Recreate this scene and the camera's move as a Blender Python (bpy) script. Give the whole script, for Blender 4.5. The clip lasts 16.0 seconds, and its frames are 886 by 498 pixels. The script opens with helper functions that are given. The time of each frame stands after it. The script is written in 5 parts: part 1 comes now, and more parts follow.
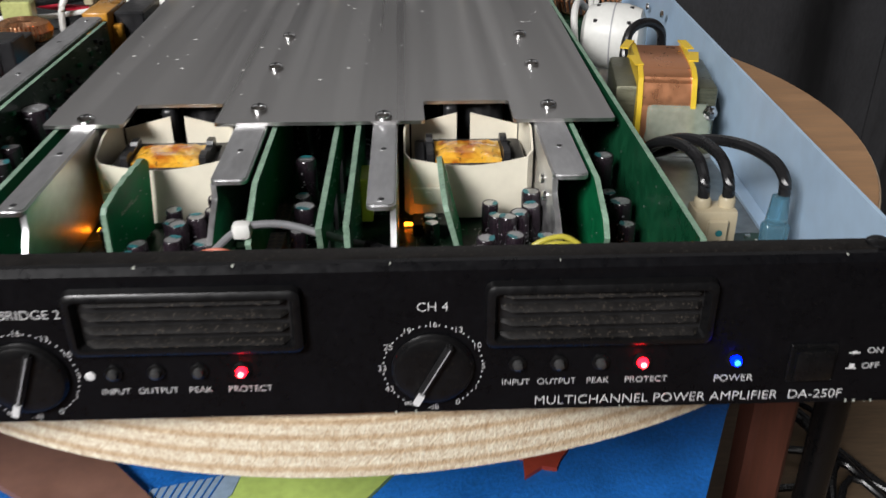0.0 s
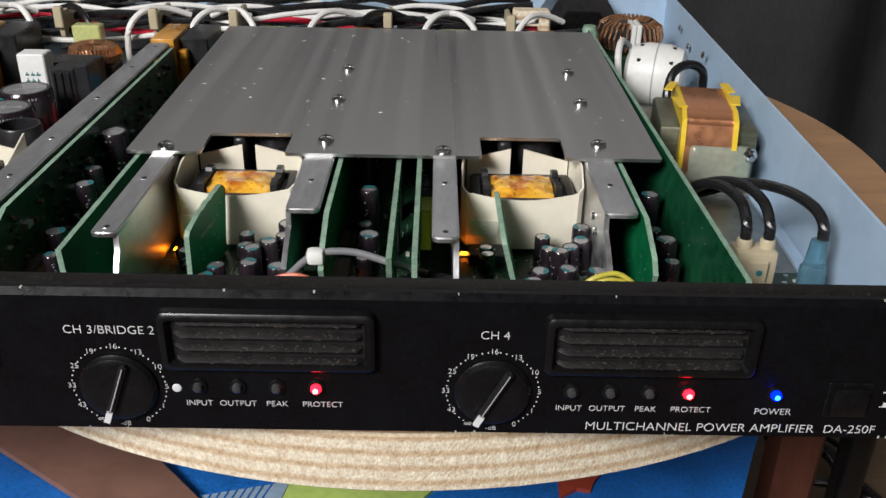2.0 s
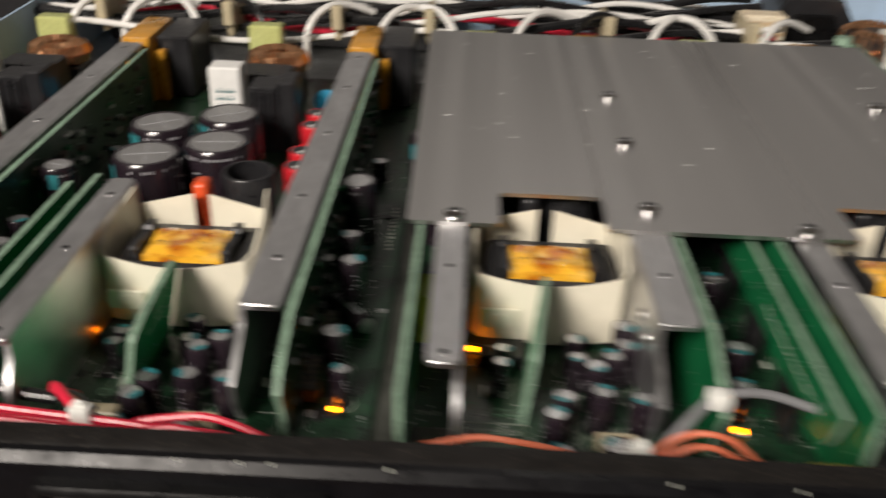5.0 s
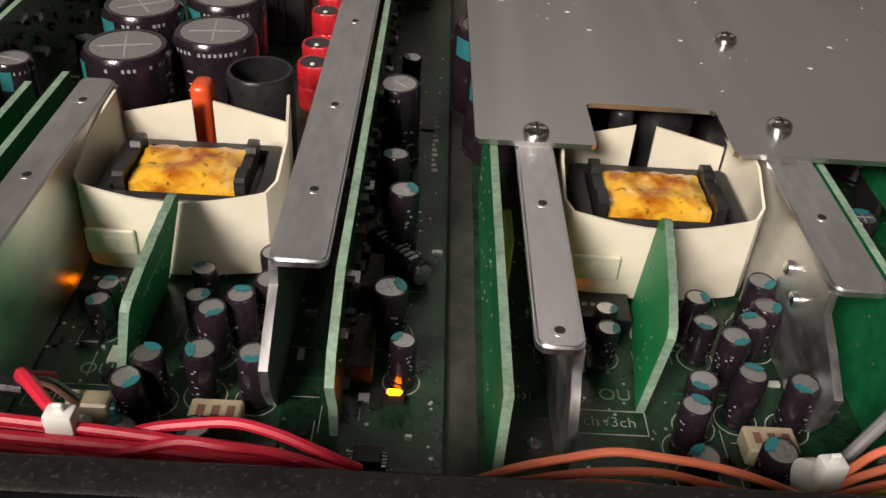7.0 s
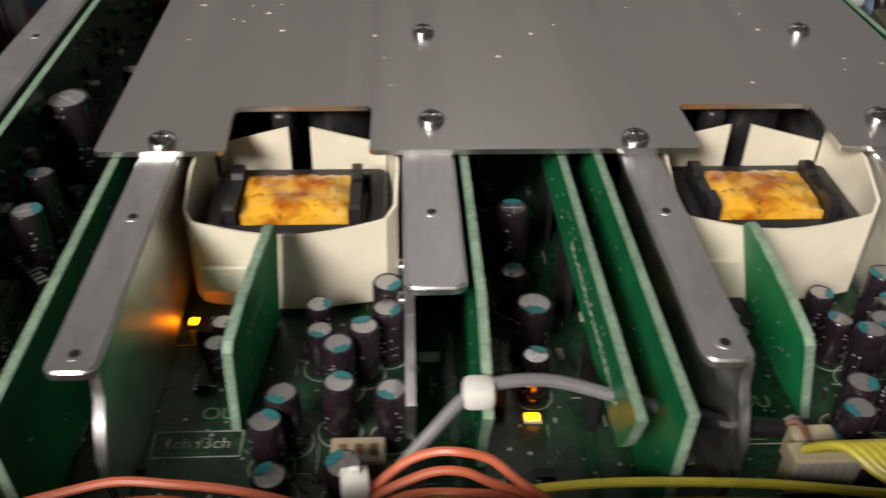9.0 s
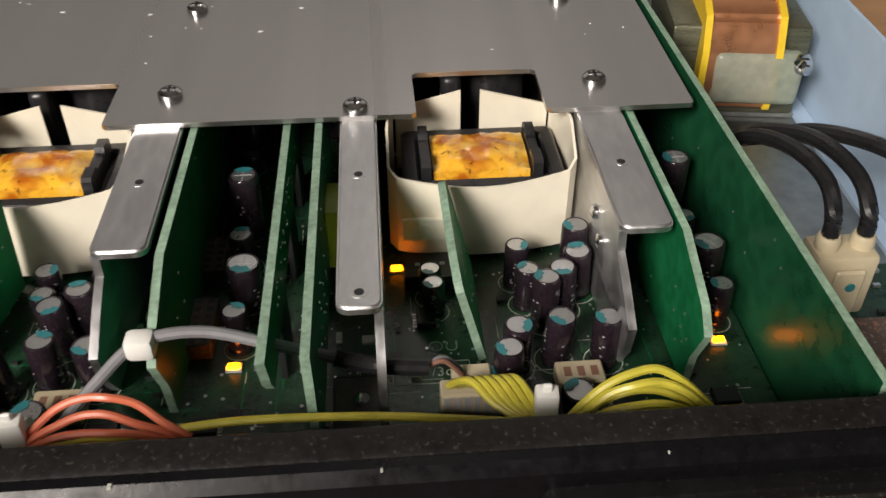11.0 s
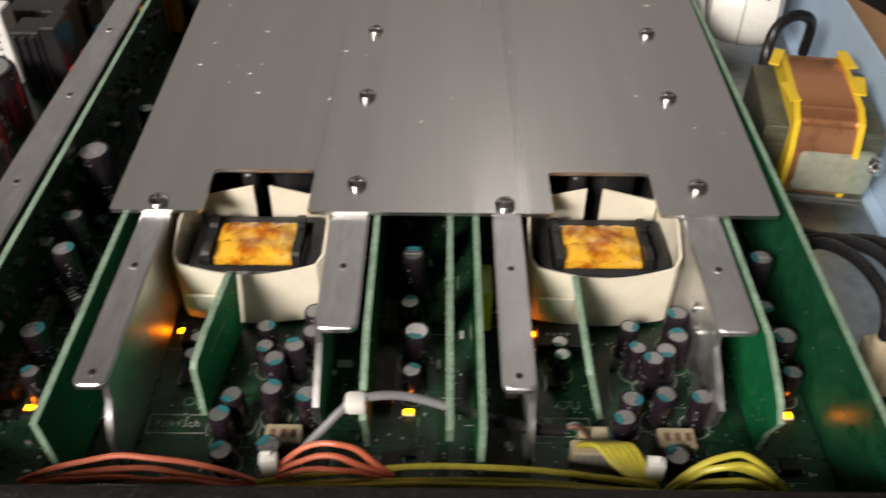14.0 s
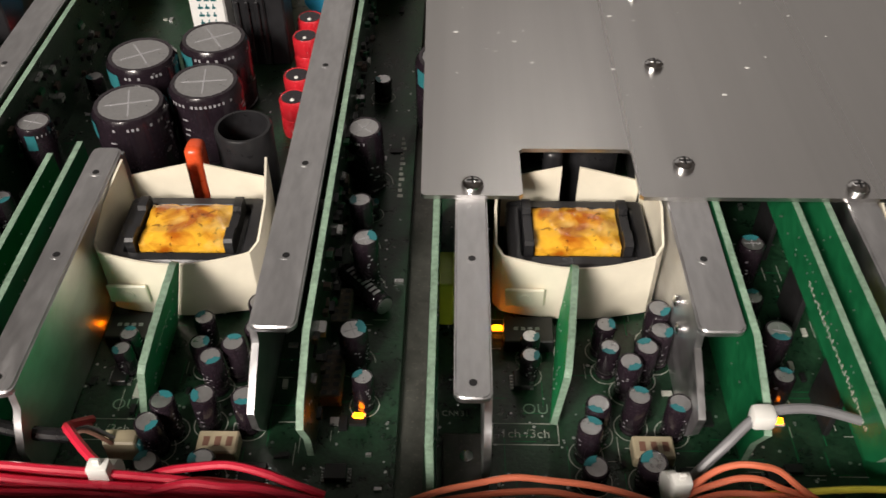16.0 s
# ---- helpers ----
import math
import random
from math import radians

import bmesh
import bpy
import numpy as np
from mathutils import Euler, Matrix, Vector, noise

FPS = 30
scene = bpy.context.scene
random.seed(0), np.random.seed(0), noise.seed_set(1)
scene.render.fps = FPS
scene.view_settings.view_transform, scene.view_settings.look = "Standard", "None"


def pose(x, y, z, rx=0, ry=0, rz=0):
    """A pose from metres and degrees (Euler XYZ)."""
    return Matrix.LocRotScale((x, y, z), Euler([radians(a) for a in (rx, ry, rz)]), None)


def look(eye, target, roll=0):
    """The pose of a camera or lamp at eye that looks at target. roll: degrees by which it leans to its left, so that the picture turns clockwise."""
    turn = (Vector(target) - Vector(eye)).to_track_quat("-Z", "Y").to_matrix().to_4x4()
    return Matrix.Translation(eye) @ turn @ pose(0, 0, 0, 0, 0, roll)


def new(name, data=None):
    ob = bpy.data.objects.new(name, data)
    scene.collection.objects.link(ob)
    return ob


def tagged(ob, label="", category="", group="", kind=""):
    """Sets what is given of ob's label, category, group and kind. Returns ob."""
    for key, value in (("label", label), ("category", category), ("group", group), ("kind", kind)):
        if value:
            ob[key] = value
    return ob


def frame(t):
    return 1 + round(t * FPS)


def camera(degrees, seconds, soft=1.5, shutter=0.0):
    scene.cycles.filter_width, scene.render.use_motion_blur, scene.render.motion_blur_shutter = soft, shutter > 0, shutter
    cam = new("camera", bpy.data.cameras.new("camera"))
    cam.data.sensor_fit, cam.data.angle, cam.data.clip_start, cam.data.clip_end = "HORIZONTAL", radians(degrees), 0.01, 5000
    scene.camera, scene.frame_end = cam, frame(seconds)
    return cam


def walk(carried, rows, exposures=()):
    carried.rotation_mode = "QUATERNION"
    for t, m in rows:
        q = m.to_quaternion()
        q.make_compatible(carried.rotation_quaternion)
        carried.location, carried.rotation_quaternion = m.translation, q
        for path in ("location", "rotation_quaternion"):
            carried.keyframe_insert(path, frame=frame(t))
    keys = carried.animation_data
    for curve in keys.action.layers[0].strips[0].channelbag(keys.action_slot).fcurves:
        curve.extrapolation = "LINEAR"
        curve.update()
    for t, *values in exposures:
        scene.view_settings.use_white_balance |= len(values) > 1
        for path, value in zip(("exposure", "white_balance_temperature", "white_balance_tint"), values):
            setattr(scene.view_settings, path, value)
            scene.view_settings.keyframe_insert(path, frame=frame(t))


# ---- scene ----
cam = camera(53.00, 16.0, shutter=0.5)
PATH = [
    (0, (-0.00408, -0.17827, 0.14356), (0.0629, 1.5835, -0.8006), -0.06),
    (0.5, (-0.00985, -0.19943, 0.14999), (0.0319, 1.5677, -0.7857), 0.18),
    (1, (-0.01618, -0.19393, 0.15604), (-0.0005, 1.5936, -0.741), 1.03),
    (1.5, (-0.01551, -0.19154, 0.15453), (0.0081, 1.5896, -0.7548), 1.22),
    (2, (-0.01619, -0.19154, 0.15515), (0.007, 1.5887, -0.756), 1.27),
    (2.5, (-0.01406, -0.19381, 0.15489), (0.0167, 1.5875, -0.7539), 1.13),
    (3, (-0.01367, -0.1959, 0.15316), (0.0138, 1.5851, -0.7563), 1.06),
    (3.5, (-0.01485, -0.19632, 0.15525), (0.0072, 1.587, -0.7499), 1.14),
    (4, (-0.0221, -0.19314, 0.1577), (-0.0051, 1.585, -0.7576), 1.34),
    (4.5, (-0.04433, -0.17443, 0.16775), (-0.0028, 1.591, -0.7711), 1.95),
    (5, (-0.10772, -0.11597, 0.15639), (-0.1495, 1.6224, -0.8317), 2.06),
    (5.2, (-0.12814, -0.09689, 0.14801), (-0.204, 1.6232, -0.8696), 1.90),
    (7.3, (-0.13273, -0.06438, 0.13487), (-0.0696, 1.5414, -1.0557), 4.22),
    (7.5, (-0.12884, -0.06364, 0.13537), (-0.0569, 1.5479, -1.0469), 4.17),
    (8, (-0.11041, -0.0635, 0.1377), (-0.0282, 1.5625, -1.024), 3.58),
    (8.5, (-0.08495, -0.06141, 0.13558), (0.0075, 1.5604, -1.0311), 2.37),
    (9, (-0.06195, -0.05928, 0.13289), (0.032, 1.5567, -1.0417), 1.22),
    (9.5, (-0.04172, -0.05756, 0.1316), (0.0849, 1.5539, -1.0463), 0.78),
    (10, (-0.02074, -0.05756, 0.13031), (0.1406, 1.5462, -1.0537), 0.43),
    (10.2, (-0.0123, -0.06025, 0.13047), (0.1655, 1.5412, -1.0544), 0.35),
    (12.3, (-0.00546, -0.09899, 0.1786), (0.002, 1.3832, -1.1642), -1.12),
    (12.5, (-0.00816, -0.10193, 0.18325), (0.0332, 1.3788, -1.1605), 0.18),
    (13, (-0.00577, -0.09828, 0.18887), (0.1014, 1.3749, -1.1596), 1.99),
    (13.5, (-0.01429, -0.09498, 0.19851), (0.0369, 1.4339, -1.0899), 1.27),
    (14, (-0.03058, -0.09403, 0.19809), (-0.0282, 1.4118, -1.1182), 0.64),
    (14.5, (-0.06113, -0.09302, 0.19458), (-0.1012, 1.3793, -1.1584), 0.23),
    (15, (-0.08787, -0.08112, 0.18996), (-0.1055, 1.374, -1.182), 0.76),
    (15.5, (-0.10452, -0.0755, 0.18901), (-0.1313, 1.3791, -1.1834), -0.18),
    (16, (-0.11444, -0.07248, 0.18726), (-0.1419, 1.3761, -1.1915), -0.21),
]
walk(cam, [(t, look(eye, target, roll)) for t, eye, target, roll in PATH], [(0, 0, 6200, 10), (4.2, -0.05, 6300, 10), (5.2, -0.05, 7050, 12), (7.5, -0.08, 7050, 14), (9, -0.05, 6900, 12), (12.5, 0.13, 6950, 13), (16, 0.1, 6950, 13)])

# ---- light ----
world = bpy.data.worlds.new("world")
scene.world = world
world.use_nodes = True
WN = world.node_tree.nodes
WN["Background"].inputs[0].default_value = (0.62, 0.72, 1.0, 1)
WN["Background"].inputs[1].default_value = 0.09


def area_lamp(name, eye, target, sx, sy, watts, colour):
    data = bpy.data.lights.new(name, "AREA")
    data.shape, data.size, data.size_y, data.energy, data.color = "RECTANGLE", sx, sy, watts, colour
    ob = new(name, data)
    ob.matrix_world = look(eye, target)
    return ob


area_lamp("window_light", (-0.80, -1.12, 1.00), (-0.05, 0.12, 0.02), 0.55, 0.45, 43, (1.0, 0.955, 0.91))
# Added broad dim lamp, no real window: gives the cover plate something bright to reflect.
area_lamp("plate_fill_light", (0.0, 1.95, 1.35), (0.0, 0.15, 0.03), 3.2, 1.5, 3.5, (1.0, 0.965, 0.94))
# Added narrow strip lamp, no known source: draws a bright band across the plate.
area_lamp("plate_streak_light", (0.12, 1.8, 1.75), (0.0, 0.15, 0.03), 0.07, 0.6, 1.0, (1.0, 0.98, 0.95))

# ---- materials ----


def material(name, colour, rough=0.5, metal=0.0, vary=0.25, scale=60.0, bump=0.15, dark=None, spec=0.5, coat=0.0, stretch=(1, 1, 1), dust=0.0, fine=6.0, sheen=0.1):
    m = bpy.data.materials.new(name)
    m.use_nodes = True
    nt = m.node_tree
    n, l = nt.nodes, nt.links
    b = n["Principled BSDF"]
    b.inputs["Roughness"].default_value = rough
    b.inputs["Metallic"].default_value = metal
    b.inputs["Specular IOR Level"].default_value = spec
    b.inputs["Coat Weight"].default_value = coat
    b.inputs["Coat Roughness"].default_value = 0.12
    tc = n.new("ShaderNodeTexCoord")
    mp = n.new("ShaderNodeMapping")
    mp.inputs["Scale"].default_value = stretch
    l.new(tc.outputs["Object"], mp.inputs[0])
    big = n.new("ShaderNodeTexNoise")
    big.inputs["Scale"].default_value = scale
    big.inputs["Detail"].default_value = 5
    small = n.new("ShaderNodeTexNoise")
    small.inputs["Scale"].default_value = scale * fine
    small.inputs["Detail"].default_value = 4
    for t in (big, small):
        l.new(mp.outputs[0], t.inputs["Vector"])
    add = n.new("ShaderNodeMath")
    add.operation = "ADD"
    l.new(big.outputs[0], add.inputs[0])
    l.new(small.outputs[0], add.inputs[1])
    rmp = n.new("ShaderNodeMapRange")
    rmp.inputs["From Min"].default_value, rmp.inputs["From Max"].default_value = 0.65, 1.35
    l.new(add.outputs[0], rmp.inputs[0])
    mix = n.new("ShaderNodeMix")
    mix.data_type = "RGBA"
    lo = dark or tuple(c * (1 - vary) for c in colour)
    mix.inputs["A"].default_value = (*lo, 1)
    mix.inputs["B"].default_value = (*[min(1, c * (1 + vary * 0.5)) for c in colour], 1)
    l.new(rmp.outputs[0], mix.inputs["Factor"])
    out = mix.outputs["Result"]
    if dust:
        speck = n.new("ShaderNodeTexNoise")
        speck.inputs["Scale"].default_value = 1300
        speck.inputs["Detail"].default_value = 3
        l.new(tc.outputs["Object"], speck.inputs["Vector"])
        cut = n.new("ShaderNodeMapRange")
        cut.inputs["From Min"].default_value, cut.inputs["From Max"].default_value = 0.6, 0.72
        cut.inputs["To Max"].default_value = dust
        l.new(speck.outputs[0], cut.inputs[0])
        dm = n.new("ShaderNodeMix")
        dm.data_type = "RGBA"
        dm.inputs["B"].default_value = (0.33, 0.28, 0.22, 1)
        l.new(cut.outputs[0], dm.inputs["Factor"])
        l.new(out, dm.inputs["A"])
        out = dm.outputs["Result"]
    l.new(out, b.inputs["Base Color"])
    rr = n.new("ShaderNodeMapRange")
    rr.inputs["To Min"].default_value, rr.inputs["To Max"].default_value = max(0.02, rough - sheen), min(1, rough + sheen)
    l.new(rmp.outputs[0], rr.inputs[0])
    l.new(rr.outputs[0], b.inputs["Roughness"])
    if bump:
        bp = n.new("ShaderNodeBump")
        bp.inputs["Strength"].default_value = bump
        bp.inputs["Distance"].default_value = 0.0004
        l.new(small.outputs[0], bp.inputs["Height"])
        l.new(bp.outputs[0], b.inputs["Normal"])
    return m


def glow(name, colour, strength):
    m = bpy.data.materials.new(name)
    m.use_nodes = True
    b = m.node_tree.nodes["Principled BSDF"]
    b.inputs["Base Color"].default_value = (*colour, 1)
    b.inputs["Emission Color"].default_value = (*colour, 1)
    b.inputs["Emission Strength"].default_value = strength
    return m


def clear(name, colour, rough=0.1, weight=0.75):
    m = material(name, colour, rough, bump=0.05)
    m.node_tree.nodes["Principled BSDF"].inputs["Transmission Weight"].default_value = weight
    return m


BLACK_PAINT = material("black_paint", (0.0045, 0.0045, 0.0055), 0.32, vary=0.3, scale=90, bump=0.08, dust=0.015, spec=0.18)
BLACK_RIM = material("dusty_black_rim", (0.009, 0.008, 0.0075), 0.5, vary=0.4, scale=120, bump=0.3, dust=0.09, spec=0.3)
BLACK_PLASTIC = material("black_plastic", (0.0055, 0.0055, 0.006), 0.32, bump=0.06, dust=0.025, spec=0.35)
DUSTY_PLASTIC = material("dusty_plastic", (0.013, 0.012, 0.0115), 0.55, vary=0.5, bump=0.5, dust=0.16, spec=0.2)
DUST = material("grey_dust", (0.055, 0.047, 0.04), 0.95, vary=0.5, scale=400, bump=0.4, spec=0.1)
WHITE_INK = material("white_ink", (0.72, 0.72, 0.72), 0.6, vary=0.1, bump=0)
BRUSHED = material("brushed_aluminium", (0.64, 0.63, 0.62), 0.34, 1.0, vary=0.09, scale=8, bump=0.0, stretch=(4, 0.03, 4), fine=4, sheen=0.11)
ALUMINIUM = material("aluminium", (0.72, 0.72, 0.73), 0.42, 1.0, vary=0.16, scale=70, bump=0.06, stretch=(2, 0.6, 1), sheen=0.1, fine=4)
CHROME = material("bright_screw", (0.8, 0.8, 0.8), 0.16, 1.0, vary=0.1, bump=0.03)
ZINC = material("zinc_steel", (0.42, 0.43, 0.42), 0.4, 1.0, vary=0.35, scale=40, bump=0.08)
DULL_STEEL = material("dusty_steel", (0.1, 0.1, 0.09), 0.55, 0.5, vary=0.4, scale=60, bump=0.1, dust=0.25)
BLUE_PAINT = material("pale_blue_paint", (0.42, 0.56, 0.72), 0.5, vary=0.1, scale=25, bump=0.04)
BOARD_TOP = material("board_green", (0.014, 0.050, 0.024), 0.33, vary=0.55, scale=160, bump=0.3, dark=(0.004, 0.014, 0.008))
BOARD = material("green_laminate", (0.006, 0.145, 0.052), 0.4, spec=0.3, vary=0.35, scale=60, bump=0.05)
BIG_BOARD = material("dark_laminate", (0.008, 0.075, 0.032), 0.32, vary=0.45, scale=40, bump=0.05)
BOARD_EDGE = material("raw_board_edge", (0.25, 0.38, 0.28), 0.6, vary=0.45, scale=160, bump=0.3)
PAPER = material("cream_paper", (0.82, 0.77, 0.63), 0.42, vary=0.1, scale=30, bump=0.05)
TAPE = material("yellow_tape", (0.8, 0.55, 0.035), 0.35, vary=0.12, bump=0.1)
SLEEVE = material("black_sleeve", (0.018, 0.012, 0.017), 0.22, vary=0.4, scale=200, bump=0.05, coat=0.3)
CAP_TOP = material("capacitor_top", (0.62, 0.62, 0.62), 0.34, 0.9, vary=0.15, scale=150, bump=0.05)
TEAL = material("teal_mark", (0.025, 0.18, 0.2), 0.35, vary=0.2, bump=0)
GREY_MARK = material("grey_print", (0.4, 0.4, 0.42), 0.5, vary=0.2, bump=0)
SILK = material("board_print", (0.5, 0.52, 0.46), 0.6, vary=0.3, scale=300, bump=0)
COPPER = material("copper_wire", (0.95, 0.5, 0.28), 0.2, 0.9, vary=0.3, scale=90, bump=0.2)
COPPER_FOIL = material("copper_foil", (0.84, 0.38, 0.19), 0.34, 0.85, vary=0.05, scale=40, bump=0.02)
CORE = material("black_core", (0.02, 0.02, 0.022), 0.35, vary=0.3, bump=0.15)
STEEL_CORE = material("laminated_core", (0.15, 0.15, 0.1), 0.35, 0.6, vary=0.4, scale=80, bump=0.3, stretch=(1, 1, 12))
NYLON = material("nylon", (0.5, 0.43, 0.29), 0.38, vary=0.1, bump=0.05)
WHITE_PLASTIC = material("white_plastic", (0.78, 0.78, 0.74), 0.4, vary=0.08, bump=0.05)
CEMENT = material("white_cement", (0.8, 0.8, 0.78), 0.7, vary=0.08, bump=0.3)
RED = material("red_sleeve", (0.55, 0.02, 0.03), 0.28, vary=0.15, bump=0.03, coat=0.3)
ORANGE_FILM = material("orange_film", (0.8, 0.1, 0.03), 0.32, vary=0.15, bump=0.05)
BLUE_DISC = material("blue_disc", (0.02, 0.3, 0.5), 0.35, vary=0.15, bump=0.05)
AMBER_BLOCK = material("amber_wrap", (0.6, 0.28, 0.03), 0.3, vary=0.35, scale=60, bump=0.1, coat=0.4)
PALE_LIME = material("pale_lime_film", (0.52, 0.55, 0.22), 0.3, vary=0.2, scale=90, bump=0.1, coat=0.4)
LIME = material("lime_case", (0.5, 0.66, 0.05), 0.4, vary=0.1, bump=0.05)
W_RED = material("red_wire", (0.62, 0.02, 0.05), 0.35, vary=0.12, bump=0.04)
W_ORANGE = material("orange_wire", (0.66, 0.17, 0.09), 0.38, vary=0.12, bump=0.04)
W_YELLOW = material("yellow_wire", (0.52, 0.46, 0.055), 0.38, vary=0.25, bump=0.04)
W_WHITE = material("white_wire", (0.8, 0.79, 0.76), 0.38, vary=0.1, bump=0.04)
W_BLACK = material("black_wire", (0.012, 0.012, 0.013), 0.3, vary=0.2, bump=0.05)
W_GREY = material("grey_cable", (0.2, 0.2, 0.21), 0.4, vary=0.15, bump=0.05)
BLUE_SLEEVE = clear("clear_blue_sleeve", (0.2, 0.42, 0.55), 0.12, 0.7)
RUST = material("rusty_pad", (0.12, 0.085, 0.07), 0.75, vary=0.4, scale=160, bump=0.5, dust=0.85)
CHIP = material("black_chip", (0.015, 0.015, 0.016), 0.45, vary=0.2, bump=0.1)
CURTAIN = material("dark_cloth", (0.031, 0.031, 0.034), 0.9, vary=0.5, scale=30, bump=0.8, fine=12, stretch=(1, 1, 0.4))
WOOD_TOP = material("warm_veneer", (0.42, 0.24, 0.12), 0.45, vary=0.25, scale=10, bump=0.08, stretch=(1, 9, 1))
FLOOR_MAT = material("brown_floor", (0.16, 0.1, 0.075), 0.6, vary=0.35, scale=14, bump=0.1)
ROOM_WALL = material("dim_plaster", (0.3, 0.28, 0.26), 0.85, vary=0.2, scale=3, bump=0.1)
AMBER_LED = glow("amber_light", (1.0, 0.22, 0.004), 16)
RED_LED = glow("red_light", (1.0, 0.002, 0.006), 20)
RED_CORE = glow("red_core", (1.0, 0.16, 0.16), 8)
BLUE_CORE = glow("blue_core", (0.04, 0.3, 1.0), 4)
BLUE_LED = glow("blue_light", (0.001, 0.004, 1.0), 16)
GRIP = material("worn_grip", (0.018, 0.018, 0.019), 0.45, vary=0.4, scale=300, bump=0.2)
LED_OFF = material("unlit_lens", (0.05, 0.05, 0.05), 0.15, vary=0.2, bump=0, coat=0.5)


def chipboard():
    m = material("chipboard_edge", (0.95, 0.87, 0.72), 0.8, vary=0.2, scale=520, bump=1.0, dark=(0.6, 0.46, 0.31), stretch=(1, 1, 0.8), fine=2.4)
    nt = m.node_tree
    n, l = nt.nodes, nt.links
    mix = [x for x in n if x.bl_idname == "ShaderNodeMix"][0]
    tc = [x for x in n if x.bl_idname == "ShaderNodeTexCoord"][0]
    w = n.new("ShaderNodeTexWave")
    w.bands_direction = "Z"
    w.inputs["Scale"].default_value = 58
    w.inputs["Distortion"].default_value = 0.7
    w.inputs["Detail"].default_value = 4
    l.new(tc.outputs["Object"], w.inputs["Vector"])
    m2 = n.new("ShaderNodeMix")
    m2.data_type, m2.blend_type = "RGBA", "MULTIPLY"
    m2.inputs["Factor"].default_value = 0.9
    l.new(mix.outputs["Result"], m2.inputs["A"])
    ramp = n.new("ShaderNodeValToRGB")
    ramp.color_ramp.elements[0].color = (0.74, 0.59, 0.44, 1)
    ramp.color_ramp.elements[1].position = 0.6
    ramp.color_ramp.elements[1].color = (1, 0.98, 0.94, 1)
    l.new(w.outputs["Fac"], ramp.inputs[0])
    l.new(ramp.outputs[0], m2.inputs["B"])
    l.new(m2.outputs["Result"], n["Principled BSDF"].inputs["Base Color"])
    return m


def burnt_tape():
    """Glossy yellow tape with brown scorch clouds and small dark burns."""
    m = material("scorched_tape", (0.95, 0.5, 0.045), 0.24, vary=0.1, scale=150, bump=0.35, coat=0.5, fine=2.6)
    nt = m.node_tree
    n, l = nt.nodes, nt.links
    base = [x for x in n if x.bl_idname == "ShaderNodeMix"][0].outputs["Result"]
    tc = [x for x in n if x.bl_idname == "ShaderNodeTexCoord"][0]
    for scale, lo, hi, colour, amount in ((130, 0.47, 0.64, (0.42, 0.085, 0.005), 0.9), (380, 0.60, 0.68, (0.08, 0.015, 0.003), 0.85), (75, 0.55, 0.66, (0.95, 0.66, 0.18), 0.6)):
        cloud = n.new("ShaderNodeTexNoise")
        cloud.inputs["Scale"].default_value = scale
        cloud.inputs["Detail"].default_value = 5
        cloud.inputs["Distortion"].default_value = 0.6
        l.new(tc.outputs["Object"], cloud.inputs["Vector"])
        cut = n.new("ShaderNodeMapRange")
        cut.inputs["From Min"].default_value, cut.inputs["From Max"].default_value = lo, hi
        cut.inputs["To Max"].default_value = amount
        l.new(cloud.outputs[0], cut.inputs[0])
        mix = n.new("ShaderNodeMix")
        mix.data_type = "RGBA"
        mix.inputs["B"].default_value = (*colour, 1)
        l.new(cut.outputs[0], mix.inputs["Factor"])
        l.new(base, mix.inputs["A"])
        base = mix.outputs["Result"]
    l.new(base, n["Principled BSDF"].inputs["Base Color"])
    return m


def lettered_green():
    m = material("daughter_board", (0.006, 0.27, 0.09), 0.45, spec=0.25, vary=0.3, scale=80, bump=0.1)
    return m


def tarp():
    m = material("printed_tarp", (0.018, 0.16, 0.56), 0.4, vary=0.4, scale=45, bump=0.9, fine=14)
    return m


CHIPBOARD, BURNT, CARD, TARP = chipboard(), burnt_tape(), lettered_green(), tarp()
TARP_GREEN = material("printed_green", (0.5, 0.64, 0.16), 0.45, vary=0.2, scale=40, bump=0.15)
RED_WOOD = material("reddish_wood", (0.11, 0.034, 0.02), 0.6, vary=0.35, scale=30, bump=0.2, stretch=(3, 3, 0.4))
TAN_BOARD = material("pale_plywood", (0.24, 0.165, 0.10), 0.6, vary=0.3, scale=12, bump=0.12, stretch=(1, 6, 1))
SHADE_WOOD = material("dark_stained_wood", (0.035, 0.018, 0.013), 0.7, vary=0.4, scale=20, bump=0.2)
CARDBOARD = material("brown_card", (0.24, 0.12, 0.085), 0.6, vary=0.2, scale=30, bump=0.1)
TARP_RED = material("printed_red", (0.42, 0.06, 0.03), 0.5, vary=0.25, scale=40, bump=0.2)

# ---- shapes ----


def box(bm, x0, x1, y0, y1, z0, z1, bevel=0.0, seg=1):
    """A box, its edges rounded where bevel is given."""
    before = len(bm.verts)
    vs = [bm.verts.new(c) for c in ((x0, y0, z0), (x1, y0, z0), (x1, y1, z0), (x0, y1, z0), (x0, y0, z1), (x1, y0, z1), (x1, y1, z1), (x0, y1, z1))]
    fs = [bm.faces.new([vs[i] for i in q]) for q in ((3, 2, 1, 0), (4, 5, 6, 7), (0, 1, 5, 4), (1, 2, 6, 5), (2, 3, 7, 6), (3, 0, 4, 7))]
    if bevel:
        bmesh.ops.bevel(bm, geom=list({e for f in fs for e in f.edges}), offset=bevel, segments=seg, affect="EDGES", profile=0.5)
    return bm


